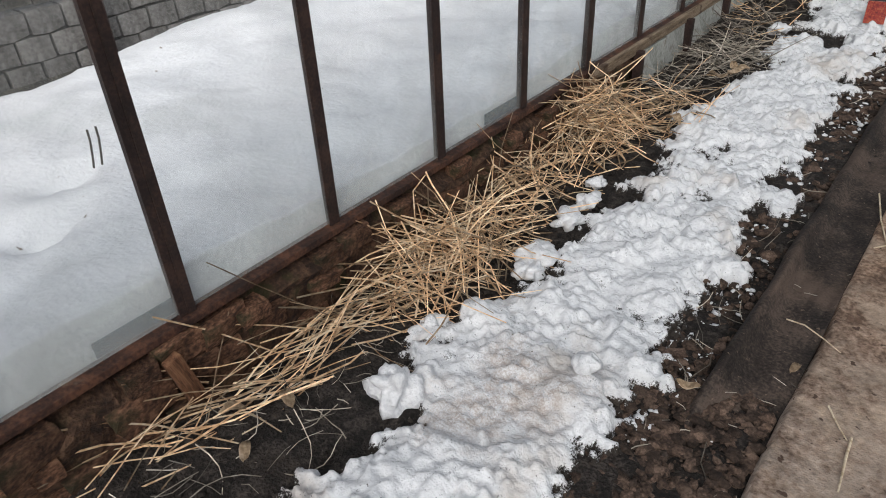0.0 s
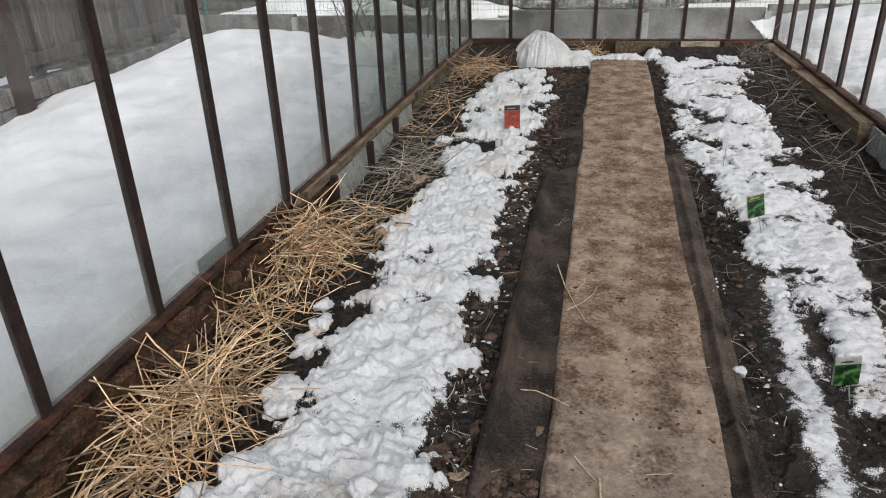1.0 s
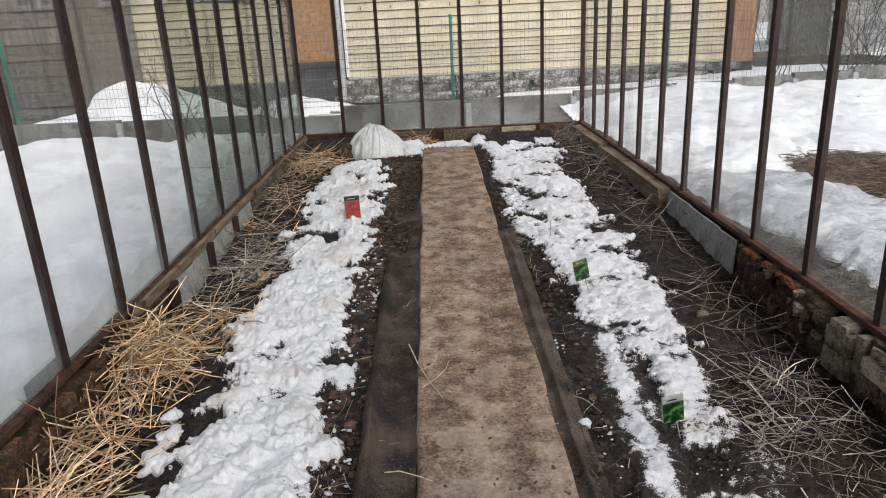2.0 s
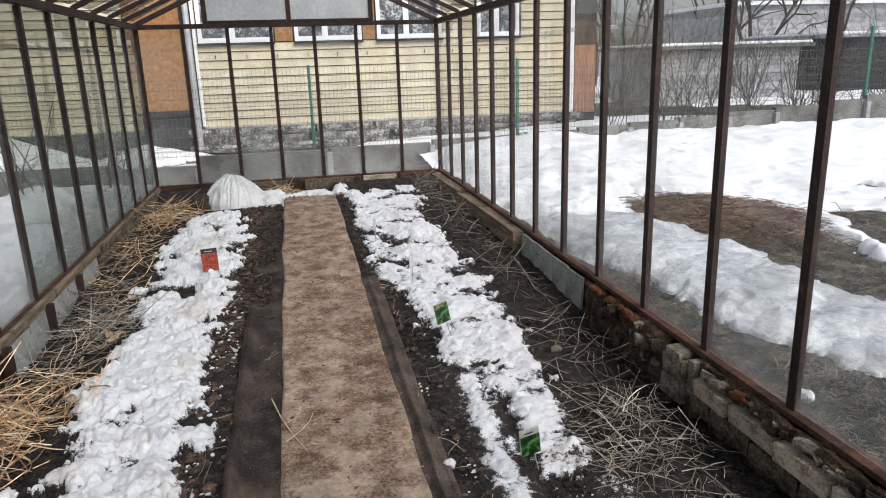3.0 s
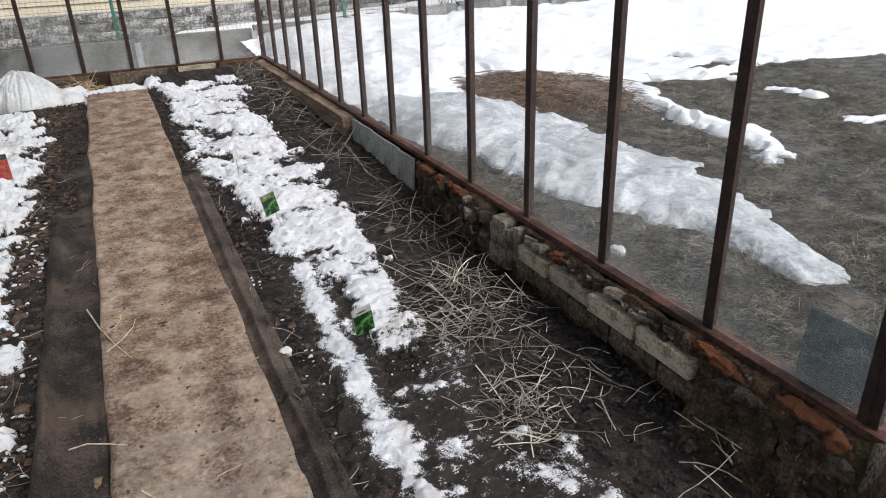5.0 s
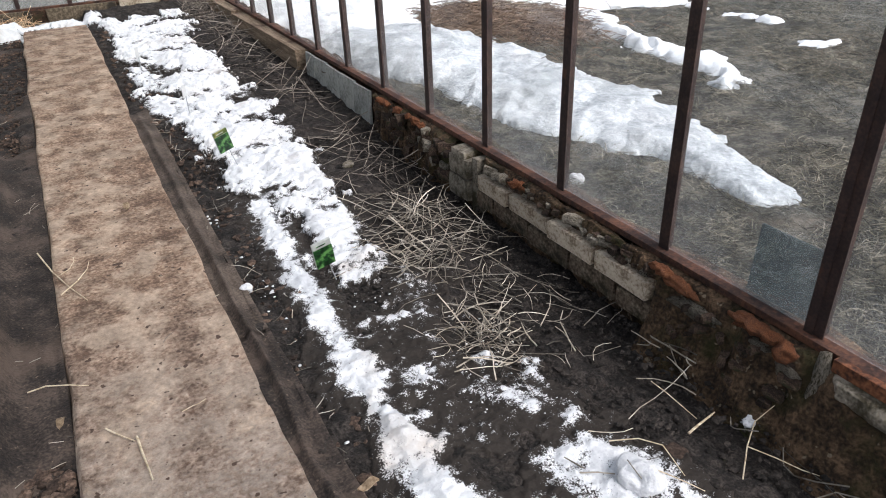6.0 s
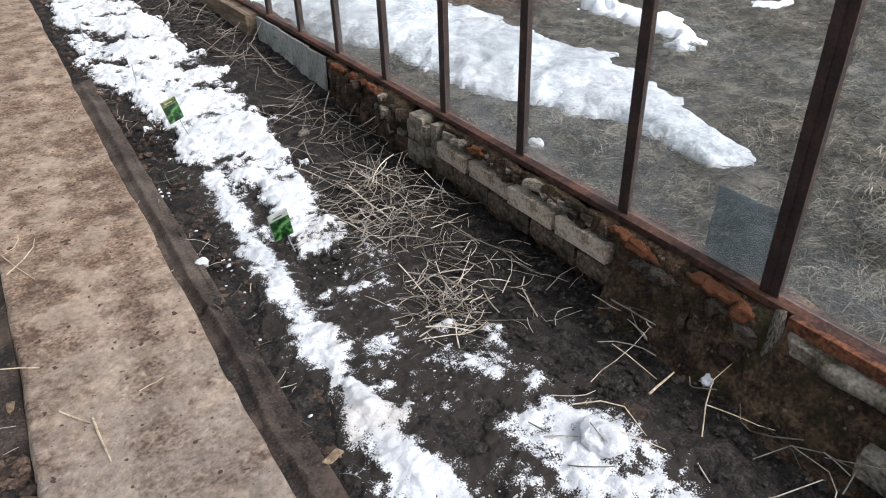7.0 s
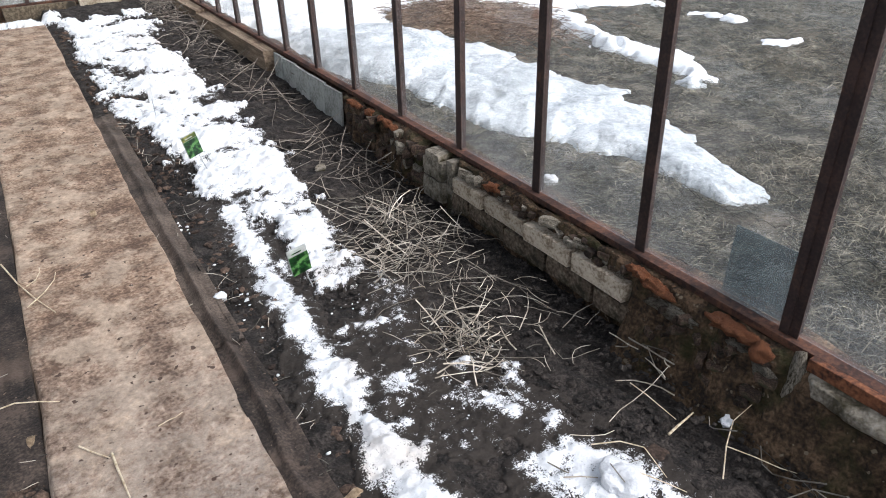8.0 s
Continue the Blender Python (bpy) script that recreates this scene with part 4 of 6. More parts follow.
def rubble_core(name, x0, x1, y0, y1, top, seed, label, mat=None, ledge=0.0):
    """A rough mortar core, lumpy on its face and top; ledge: how far the foot stands out before the sill."""
    along = np.arange(y0, y1 + 0.001, 0.025)
    out = x0 + (ledge if x1 < x0 else -ledge)
    prof = [(out, -0.2), (out, 0.0), (out, top * 0.40), (out, top * 0.72), (x0, top * 0.80), (x0 + 0.5 * (x1 - x0), top), (x1, top), (x1, -0.2)]
    P = np.array(prof)
    k = len(P)
    V = np.zeros((len(along), k, 3))
    V[:, :, 0], V[:, :, 2], V[:, :, 1] = P[None, :, 0], P[None, :, 1], along[:, None]
    s = np.arange(k)[None, :] * 0.37 + np.zeros((len(along), 1))
    V[:, :, 0] += 0.022 * fbm(s, V[:, :, 1], 7, 3, seed) * (np.arange(k) < 6)
    V[:, :, 2] += 0.018 * fbm(s + 5, V[:, :, 1], 8, 3, seed + 3) * (np.arange(k) > 1) * (np.arange(k) < 7)
    V[:, :, 2] = np.minimum(V[:, :, 2], RAIL - 0.026)
    a = (np.arange(len(along) - 1)[:, None] * k + np.arange(k - 1)[None, :]).ravel()
    F = np.stack([a, a + 1, a + k + 1, a + k], 1)
    F = list(map(tuple, F)) + [tuple(range(k)), tuple(range(len(along) * k - 1, len(along) * k - k - 1, -1))]
    ob = mesh_of(name, V.reshape(-1, 3), F, mat or MORTAR, rounded=False)
    return tagged(ob, label, "low wall", kind="structure")


BRICKS = [rough_block(k, (0.10, 0.235, 0.068), BRICK, "brick", 0.07) for k in range(5)]
DIRTY_BRICK = material("dirty_low_brick", ((0.05, 0.034, 0.022), (0.15, 0.110, 0.076), (0.30, 0.24, 0.175)), 9, 0.95, 0.8, 90, spots=(0.035, 0.028, 0.015), spot_scale=7, spot_cut=0.50, per_piece=0.25)
LOW_BRICKS = [rough_block(k + 8, (0.10, 0.235, 0.072), DIRTY_BRICK, "brick", 0.09) for k in range(4)]
ORANGE_RUST = material("flaking_orange_rust", ((0.05, 0.020, 0.012), (0.17, 0.062, 0.028), (0.29, 0.12, 0.055)), 13, 0.9, 0.7, 90, spots=(0.045, 0.024, 0.016), spot_scale=9, spot_cut=0.55)
FAR_TIMBER = material("pale_rotten_timber", ((0.10, 0.070, 0.045), (0.21, 0.15, 0.10), (0.34, 0.26, 0.18)), 5, 0.9, 0.6, 60, stretch=(8, 0.7, 8), spots=(0.07, 0.04, 0.025), spot_scale=6, spot_cut=0.56)
PALE_CHIPS = [rough_block(k + 50, (0.10, 0.14, 0.10), OLD_CONCRETE, "stone", 0.3) for k in range(3)]
LEDGE_STONE = material("dark_ledge_stone", ((0.024, 0.015, 0.011), (0.062, 0.038, 0.026), (0.13, 0.085, 0.06)), 10, 0.9, 0.8, 80, spots=(0.030, 0.028, 0.012), spot_scale=8, spot_cut=0.50, per_piece=0.5)
LEDGE = [rough_block(k + 40, (0.10, 0.14, 0.10), LEDGE_STONE, "stone", 0.3) for k in range(5)]
STONES = [rough_block(k + 20, (0.10, 0.14, 0.10), STONE, "stone", 0.3) for k in range(6)]


def lay(data, name, parent, at, turn=0.0, scale=(1, 1, 1)):
    ob = link(name, data, parent)
    ob.location, ob.rotation_euler, ob.scale = at, (0, 0, turn), scale
    return ob


def lumpy_strip(name, y0, y1, prof, mat, parent, seed, rough=0.014, label=""):
    """A rough run along y whose section is prof, (x, z) from top to foot; it bulges and pits."""
    along = np.arange(y0, y1 + 0.001, 0.012)
    P = np.array(prof, float)
    t = np.linspace(0, len(P) - 1, 18)
    px, pz = np.interp(t, np.arange(len(P)), P[:, 0]), np.interp(t, np.arange(len(P)), P[:, 1])
    Y, S = np.meshgrid(along, np.arange(18) * 0.011, indexing="ij")
    grow = smooth(np.minimum(Y - y0, y1 - Y) / 0.06 + 0.35)
    bulge = rough * (fbm(S + 3, Y, 9, 3, seed) + 0.6 * fbm(S, Y, 34, 2, seed + 5))
    X = px[None, :] + (1.575 - px[None, :]) * (1 - grow) - bulge
    Z = pz[None, :] + 0.5 * rough * fbm(S + 7, Y, 14, 3, seed + 9)
    Z[:, 0] = pz[0]
    n = 18
    i = (np.arange(len(along) - 1)[:, None] * n + np.arange(n - 1)[None, :]).ravel()
    F = np.stack([i, i + 1, i + n + 1, i + n], 1)
    return mesh_of(name, np.stack([X.ravel(), Y.ravel(), Z.ravel()], 1), F, mat, parent, label, rounded=True)


def make_east_base():
    rnd = random.Random(5)
    core = rubble_core("base_wall_east", 1.566, 1.70, YN, 3.55, 0.225, 31, "low wall of old bricks with moss under the sill", MOSS)
    # two courses of pale silicate bricks, the lower one half buried and dirty
    for z, x, ends, data in ((0.137, 1.566, (1.40, 1.665, 1.932, 2.205, 2.435), BRICKS), (0.058, 1.572, (1.30, 1.545, 1.80, 2.06, 2.315, 2.44), LOW_BRICKS)):
        for p, q in zip(ends, ends[1:]):
            lay(rnd.choice(data), "brick", core, (x + rnd.uniform(-0.006, 0.006), (p + q) / 2, z + rnd.uniform(-0.003, 0.003)), rnd.uniform(-0.02, 0.02), (1, (q - p - 0.010) / 0.235, 1.0))
    # crumbling mossy bed between the bricks and the sill rail
    lumpy_strip("mossy_ledge", 1.36, 2.44, ((1.575, 0.238), (1.552, 0.232), (1.545, 0.205), (1.548, 0.178), (1.575, 0.168)), MOSS, core, 61, 0.012, "crumbling mossy mortar")
    lumpy_strip("mossy_ledge", 2.70, 3.58, ((1.575, 0.238), (1.545, 0.225), (1.535, 0.15), (1.525, 0.07), (1.51, -0.06)), MOSS, core, 64, 0.022, "crumbling mossy mortar")
    # bank of mossy earth before the near stretch
    lumpy_strip("mossy_bank", -0.4, 1.42, ((1.575, 0.238), (1.548, 0.225), (1.530, 0.16), (1.510, 0.08), (1.475, 0.0), (1.44, -0.07)), MOSS, core, 71, 0.014, "brown mossy earth plastered on the wall")
    for k in range(34):
        y = rnd.uniform(1.40, 2.42)
        size = rnd.uniform(0.12, 0.34)
        lay(rnd.choice(LEDGE if k % 3 else PALE_CHIPS), "stone", core, (1.545 + rnd.uniform(-0.006, 0.006), y, 0.192 + rnd.uniform(-0.012, 0.030)), rnd.uniform(0, 3), (size, size, size * 0.7))
    for y, z, w in ((1.81, 0.215, 0.55), (1.64, 0.205, 0.45), (1.69, 0.195, 0.4), (2.36, 0.205, 0.5), (2.30, 0.20, 0.45)):
        lay(PALE_CHIPS[int(y * 100) % 3], "pale_chip", core, (1.543, y, z), 0.4, (w * 0.5, w, w * 0.6))
    lay(rough_block(66, (0.07, 0.045, 0.26), OLD_CONCRETE, "upright_block", 0.10), "upright_block", core, (1.558, 2.466, 0.10))
    for z, w, h in ((0.065, 0.165, 0.10), (0.163, 0.150, 0.085), (0.222, 0.11, 0.03)):
        lay(rough_block(67 + int(z * 100), (0.10, w, h), OLD_CONCRETE, "pale_block", 0.10), "pale_block", core, (1.553, 2.578, z), 0.03)
    for k in range(64):
        size = rnd.uniform(0.18, 0.62)
        lay(rnd.choice(PALE_CHIPS if k % 4 == 0 else LEDGE), "stone", core, (1.535 + rnd.uniform(-0.015, 0.010), rnd.uniform(2.70, 3.56), rnd.uniform(0.02, 0.215)), rnd.uniform(0, 3), (size * 0.7, size, size * 0.8))
    for k in range(26):
        size = rnd.uniform(0.12, 0.4)
        y, z = rnd.uniform(0.88, 1.32), rnd.uniform(0.03, 0.19)
        lay(rnd.choice(LEDGE), "stone", core, (1.492 + 0.20 * z + rnd.uniform(-0.005, 0.005), y, z), rnd.uniform(0, 3), (size * 0.6, size, size * 0.7))
    for k, (y, w, z, x, h) in enumerate(((1.225, 0.085, 0.165, 1.534, 0.024), (1.00, 0.030, 0.190, 1.536, 0.014), (0.905, 0.034, 0.165, 1.528, 0.020), (1.45, 0.03, 0.185, 1.548, 0.018))):
        lay(blob_mesh("plaster_patch", 81 + k, OLD_CONCRETE, 0.9, 3), "plaster_patch", core, (x, y, z), 0.03, (0.012, w, h))
    # broken concrete beside the wide bar: an ochre arris, a pale lip and a sunken slab
    lay(blob_mesh("corner_block", 90, OLD_CONCRETE, 0.7, 3), "corner_block", core, (1.549, 0.832, 0.130), 0.1, (0.022, 0.030, 0.115))
    lumpy_strip("concrete_lip", 0.16, 0.815, ((1.549, 0.226), (1.530, 0.221), (1.520, 0.205), (1.522, 0.180), (1.552, 0.158)), OLD_CONCRETE, core, 83, 0.007, "pale broken concrete lip")
    lay(rough_block(63, (0.05, 0.42, 0.075), OLD_CONCRETE, "concrete_block", 0.25), "concrete_block", core, (1.502, 0.33, 0.055), 0.04)
    part("rust_angle", box((1.549, YN + 0.03, 0.226), (1.5715, 0.815, 0.2625), 0.003), ORANGE_RUST, core, "flaking orange rusted angle iron")
    for k, (y, w) in enumerate(((3.75, 0.235), (3.985, 0.225), (4.215, 0.225), (4.44, 0.22), (4.635, 0.15))):
        sheet = part("cement_sheet", box((-0.008, -w / 2, -0.16), (0.008, w / 2, 0.128), 0.003), SLATE, core)
        sheet.location, sheet.rotation_euler = (1.545 + 0.004 * (k % 2), y, 0.085 + soil_z(0, y).item() * 0.3), (0.02 * (k % 3 - 1), 0.05, 0.01 * (k % 2))
    rail = rubble_core("base_wall_east", 1.565, 1.70, 3.551, YE, 0.22, 35, "low rotten footing under the far sill")
    for y, w in ((5.60, 1.72), (7.10, 1.22)):
        lay(rough_block(70 + int(y), (0.13, w, 0.13), FAR_TIMBER, "timber", 0.1), "timber", rail, (1.545, y, 0.175), 0.01)
    for k, (y, r, z) in enumerate(((0.928, 0.034, 0.212), (0.985, 0.024, 0.226), (1.03, 0.028, 0.226), (1.075, 0.024, 0.230), (1.27, 0.026, 0.214), (1.315, 0.030, 0.222), (1.36, 0.022, 0.230), (1.395, 0.018, 0.234), (2.16, 0.026, 0.218), (2.98, 0.022, 0.222), (3.06, 0.026, 0.226), (3.13, 0.020, 0.23), (3.26, 0.024, 0.226), (3.38, 0.022, 0.225), (3.47, 0.026, 0.222))):
        foam = lay(blob_mesh("foam_blob", k + 3, FOAM, 0.8 if k else 0.5, 3, 0.8), "foam_blob", core, (1.538, y, z), 0.2 * math.sin(k), (r * 0.8, r * (1.5 if k else 1.0), r * (0.8 if k else 1.0)))
        if k == 0:
            tagged(foam, "dried rust-orange mounting foam")


STUB_WOOD = material("rust_stained_wood", ((0.07, 0.030, 0.015), (0.16, 0.072, 0.036), (0.25, 0.125, 0.065)), 6, 0.9, 0.5, 60, stretch=(8, 8, 0.7))


def make_west_base():
    rnd = random.Random(9)
    core = rubble_core("base_wall_west", -1.415, -1.56, YN, 3.45, 0.225, 41, "low wall of brown rubble stones with moss")
    y = -0.2
    while y < 3.35:
        for z in (0.02, 0.115, 0.19):
            if rnd.random() < 0.75:
                k = rnd.uniform(0.6, 1.25)
                lay(rnd.choice(STONES), "stone", core, (-1.420 + rnd.uniform(-0.012, 0.008), y + rnd.uniform(-0.04, 0.04), z + rnd.uniform(-0.015, 0.01)), rnd.uniform(-0.2, 0.2), (0.6, k, k * rnd.uniform(0.5, 0.85)))
        y += 0.13
    stub = part("timber_stub", box((-0.014, -0.024, -0.09), (0.014, 0.024, 0.085), 0.006), STUB_WOOD, core, "short rust-stained timber stub")
    stub.location, stub.rotation_euler = (-1.385, 0.815, 0.135), (0.22, 0, 0.1)
    rail = rubble_core("base_wall_west", -1.43, -1.56, 3.451, YE, 0.215, 45, "low rotten footing behind cement sheets")
    for k in range(5):
        y = 3.62 + k * 0.33
        sheet = part("cement_sheet", box((-0.008, -0.16, -0.15), (0.008, 0.16, 0.095), 0.003), SLATE, rail)
        sheet.location, sheet.rotation_euler = (-1.40 - 0.005 * (k % 2), y, 0.10 + soil_z(0, y).item() * 0.35), (0.02 * (k % 3 - 1), -0.04, 0.012 * (k % 2))
    for k, y in enumerate((5.75, 6.9)):
        lay(rough_block(80 + k, (0.05, 1.1, 0.18), TIMBER, "timber", 0.06), "timber", rail, (-1.415, y, 0.17), 0.0)
    lay(rough_block(84, (0.026, 4.75, 0.046), FAR_TIMBER, "sill_board", 0.12), "sill_board", rail, (-1.408, 5.35, 0.243))
    for k, y in enumerate((3.44, 4.06, 4.62)):
        part("stake", box((-1.405, y - 0.025, -0.1), (-1.365, y + 0.02, 0.235), 0.004), STEEL, rail)


def make_north_base():
    core = part("base_wall_north", box((XL, YE - 0.03, -0.2), (XR, YE + 0.08, 0.236), 0.006), MORTAR)
    tagged(core, "low dark footing under the end glazing", "low wall", kind="structure")
    for k, (x, w, mat) in enumerate(((0.38, 0.62, TIMBER), (0.90, 0.38, BRICK), (-0.35, 0.60, TIMBER), (1.32, 0.40, STONE))):
        lay(rough_block(90 + k, (w, 0.06, 0.12), mat, "footing_piece", 0.06), "footing_piece", core, (x, YE - 0.05, 0.185))
    part("footing_piece", box((XL, YN - 0.08, -0.2), (XR, YN + 0.03, 0.236), 0.006), MORTAR, core)


make_east_base()
make_west_base()
make_north_base()


# ---- straw, dry stems, clods and litter on the beds ----
def straw_mass(name, spots, mat, label, seed, radius=0.0016, category="straw"):
    """spots: (count, x, y, spread x, spread y, height, main direction in degrees, turn spread, short, long)."""
    rnd = np.random.RandomState(seed)
    runs = []
    for count, x, y, sx, sy, high, way, turn, short, long in spots:
        c = np.stack([rnd.normal(x, sx, count), rnd.normal(y, sy, count)], 1)
        q = np.exp(-((c[:, 0] - x) / (1.6 * sx)) ** 2 - ((c[:, 1] - y) / (1.8 * sy)) ** 2)
        z = soil_z(c[:, 0], c[:, 1]) + 0.008 + high * q * rnd.rand(count)
        a = np.radians(way + rnd.normal(0, turn, count))
        length = rnd.uniform(short, long, count)
        tilt = rnd.normal(0, 0.34, count) + np.where(rnd.rand(count) < 0.22, rnd.normal(0, 0.7, count), 0)
        k = np.linspace(-0.5, 0.5, 5)
        bend = rnd.normal(0, 0.11, count)
        sag = rnd.uniform(-0.02, 0.08, count)
        along, side = k[None, :] * length[:, None], (bend * length)[:, None] * (k[None, :] ** 2) * 4
        kink = rnd.normal(0, 0.013, (count, 5)) * length[:, None]
        kink[:, 4] += np.where(rnd.rand(count) < 0.18, rnd.normal(0, 0.16, count), 0) * length
        px = c[:, 0:1] + along * np.cos(a)[:, None] - (side + kink) * np.sin(a)[:, None]
        py = c[:, 1:2] + along * np.sin(a)[:, None] + (side + kink) * np.cos(a)[:, None]
        pz = z[:, None] + along * np.sin(tilt)[:, None] - (sag * length)[:, None] * (k[None, :] ** 2) * 4 + 0.25 * kink
        px = np.clip(px, XL + 0.035, XR - 0.06)
        pz = np.maximum(pz, soil_z(px, py) + 0.006)
        runs.append(np.stack([px, py, pz], 2))
    P = np.concatenate(runs)
    r = radius * rnd.uniform(0.6, 1.5, (len(P), 1)) * np.array([1, 1, 0.95, 0.9, 0.7])[None, :]
    V, F = tubes(P, r, 3)
    return tagged(mesh_of(name, V, F, mat), label, category, kind="stuff")


straw_mass("straw_heap", [
    (60, -1.30, 1.20, 0.045, 0.25, 0.10, 76, 16, 0.30, 0.70),
    (24, -1.36, 0.70, 0.04, 0.12, 0.07, 65, 30, 0.2, 0.5),
    (190, -1.23, 1.75, 0.08, 0.18, 0.20, 62, 65, 0.18, 0.58),
    (45, -1.36, 1.66, 0.03, 0.18, 0.25, 60, 70, 0.16, 0.44),
    (75, -1.30, 2.28, 0.06, 0.18, 0.18, 74, 60, 0.18, 0.52),
    (230, -1.30, 2.82, 0.07, 0.17, 0.30, 62, 70, 0.16, 0.48),
    (40, -1.20, 2.95, 0.07, 0.12, 0.12, 20, 60, 0.14, 0.40),
    (60, -1.14, 3.22, 0.10, 0.13, 0.10, 30, 50, 0.15, 0.42)], STRAW, "golden dry straw heaped along the stone footing", 3, 0.0024)
straw_mass("straw_heap", [
    (80, -1.14, 4.05, 0.10, 0.13, 0.07, 8, 35, 0.15, 0.42),
    (45, -1.22, 3.75, 0.10, 0.22, 0.08, 50, 60, 0.15, 0.40)], STEM, "thin faded straw scattered on the dark bed", 4, 0.0021)
straw_mass("dry_stems", [
    (110, -1.20, 4.3, 0.11, 0.45, 0.09, 50, 80, 0.10, 0.40),
    (60, -1.28, 5.3, 0.08, 0.40, 0.09, 60, 70, 0.10, 0.40)], DULL_STEM, "tangle of brown dead stems beside the snow", 18, 0.0022, "dry stems")
straw_mass("straw_heap", [
    (170, -1.18, 6.55, 0.12, 0.25, 0.13, 40, 70, 0.15, 0.45),
    (80, -0.22, 7.50, 0.10, 0.06, 0.10, 10, 50, 0.10, 0.30),
    (75, -1.25, 5.3, 0.10, 0.45, 0.07, 60, 60, 0.15, 0.40)], STRAW, "brownish straw in the far corner of the bed", 5, 0.0023)
straw_mass("dry_stems", [
    (62, 1.17, 2.36, 0.12, 0.20, 0.15, 60, 95, 0.05, 0.28),
    (30, 1.10, 2.14, 0.10, 0.10, 0.10, 30, 95, 0.05, 0.28),
    (52, 1.07, 1.62, 0.07, 0.09, 0.07, 30, 90, 0.05, 0.22),
    (18, 1.28, 1.82, 0.08, 0.20, 0.06, 60, 60, 0.05, 0.26)], STEM, "pale dry plant stems lying on the soil", 6, 0.0020, "dry stems")
straw_mass("dry_stems", [
    (120, 1.17, 2.34, 0.14, 0.22, 0.12, 60, 95, 0.04, 0.26),
    (80, 1.07, 1.62, 0.10, 0.11, 0.05, 30, 90, 0.03, 0.16),
    (60, 1.25, 1.95, 0.12, 0.30, 0.05, 60, 70, 0.04, 0.20)], STEM, "fine broken bits of dry stem on the soil", 16, 0.0013, "dry stems")
straw_mass("dry_stems", [
    (55, 1.30, 3.05, 0.10, 0.35, 0.12, 70, 60, 0.12, 0.45),
    (45, 1.30, 4.3, 0.10, 0.55, 0.07, 70, 70, 0.12, 0.40),
    (100, 1.34, 5.9, 0.10, 0.7, 0.09, 70, 70, 0.12, 0.40),
    (110, 1.38, 7.2, 0.10, 0.25, 0.16, 70, 70, 0.15, 0.45)], DULL_STEM, "tangle of grey dead stems beside the footing", 7, 0.0022, "dry stems")
straw_mass("dry_stems", [
    (7, 1.30, 0.80, 0.08, 0.15, 0.04, 20, 60, 0.12, 0.30),
    (9, 1.42, 0.50, 0.05, 0.10, 0.16, 60, 50, 0.12, 0.30),
    (9, 1.45, 1.22, 0.03, 0.06, 0.12, 80, 40, 0.10, 0.20),
    (7, 1.02, 0.85, 0.12, 0.12, 0.03, 0, 60, 0.08, 0.2)], STEM, "few loose dry stalks on bare soil", 8, 0.0020, "dry stems")
straw_mass("litter", [
    (70, -0.28, 2.2, 0.06, 1.3, 0.01, 40, 70, 0.03, 0.14),
    (90, 0.12, 2.4, 0.14, 1.3, 0.03, 40, 80, 0.02, 0.09),
    (90, -0.42, 2.5, 0.05, 1.8, 0.02, 60, 70, 0.03, 0.14),
    (60, 0.50, 2.6, 0.04, 1.5, 0.02, 60, 70, 0.03, 0.12),
    (120, -1.18, 0.95, 0.13, 0.35, 0.01, 60, 70, 0.04, 0.20)], STEM, "bits of straw and twig strewn about", 9, 0.0013, "litter")


PALE_STRAW = material("pale_bleached_straw", ((0.48, 0.36, 0.23), (0.66, 0.54, 0.38), (0.78, 0.68, 0.52)), 40, 0.7, 0.2, 120)


def twig(points, radius, label, mat=None):
    P = np.array([points], float)
    P[0, 1:-1] += 0.004 * np.array([noise.noise_vector(Vector(p) * 31) for p in points[1:-1]]) * np.array([1, 1, 0.3])
    V, F = tubes(P, np.array([[1.0, 0.92, 0.8, 0.6]]) * radius * 0.68, 6)
    return tagged(mesh_of("twig", V, F, mat or PALE_STRAW, rounded=True), label, "twig", "twigs on the path")


def on_path(x, y, lift=0.0):
    return (x, y, soil_z(0, y).item() + 0.037 + lift)


twig([on_path(-0.19, 2.93, 0.01), on_path(-0.15, 2.77), on_path(-0.10, 2.62), on_path(-0.05, 2.49, 0.004)], 0.0046, "long pale bent straw twig lying on the path")
twig([on_path(-0.13, 2.58), on_path(-0.07, 2.64, 0.006), on_path(-0.03, 2.72), on_path(-0.02, 2.77, 0.004)], 0.0034, "short forked pale twig on the path")
twig([on_path(-0.12, 2.72, 0.006), on_path(-0.09, 2.76), on_path(-0.07, 2.81), on_path(-0.07, 2.84, 0.003)], 0.0032, "short forked pale twig on the path")
twig([on_path(-0.065, 1.775, 0.004), on_path(-0.045, 1.75), on_path(-0.025, 1.72), on_path(-0.002, 1.69)], 0.004, "pale twig with a side branch on the path")
twig([on_path(0.005, 1.70, 0.003), on_path(0.01, 1.64), on_path(0.014, 1.58), on_path(0.018, 1.525)], 0.0052, "thick pale straw piece on the path")
twig([on_path(-0.25, 2.06), on_path(-0.20, 2.05, 0.01), on_path(-0.14, 2.02, 0.01), on_path(-0.09, 2.0)], 0.0034, "pale twig across the edge of the path")
twig([on_path(0.13, 1.74), on_path(0.16, 1.75), on_path(0.18, 1.75), on_path(0.20, 1.76)], 0.002, "small dry twig on the path")
twig([(1.07, 1.05, 0.035), (1.13, 1.01, 0.05), (1.17, 0.96, 0.045), (1.155, 0.87, 0.03)], 0.0028, "bent dry stalk leaning over the snow")
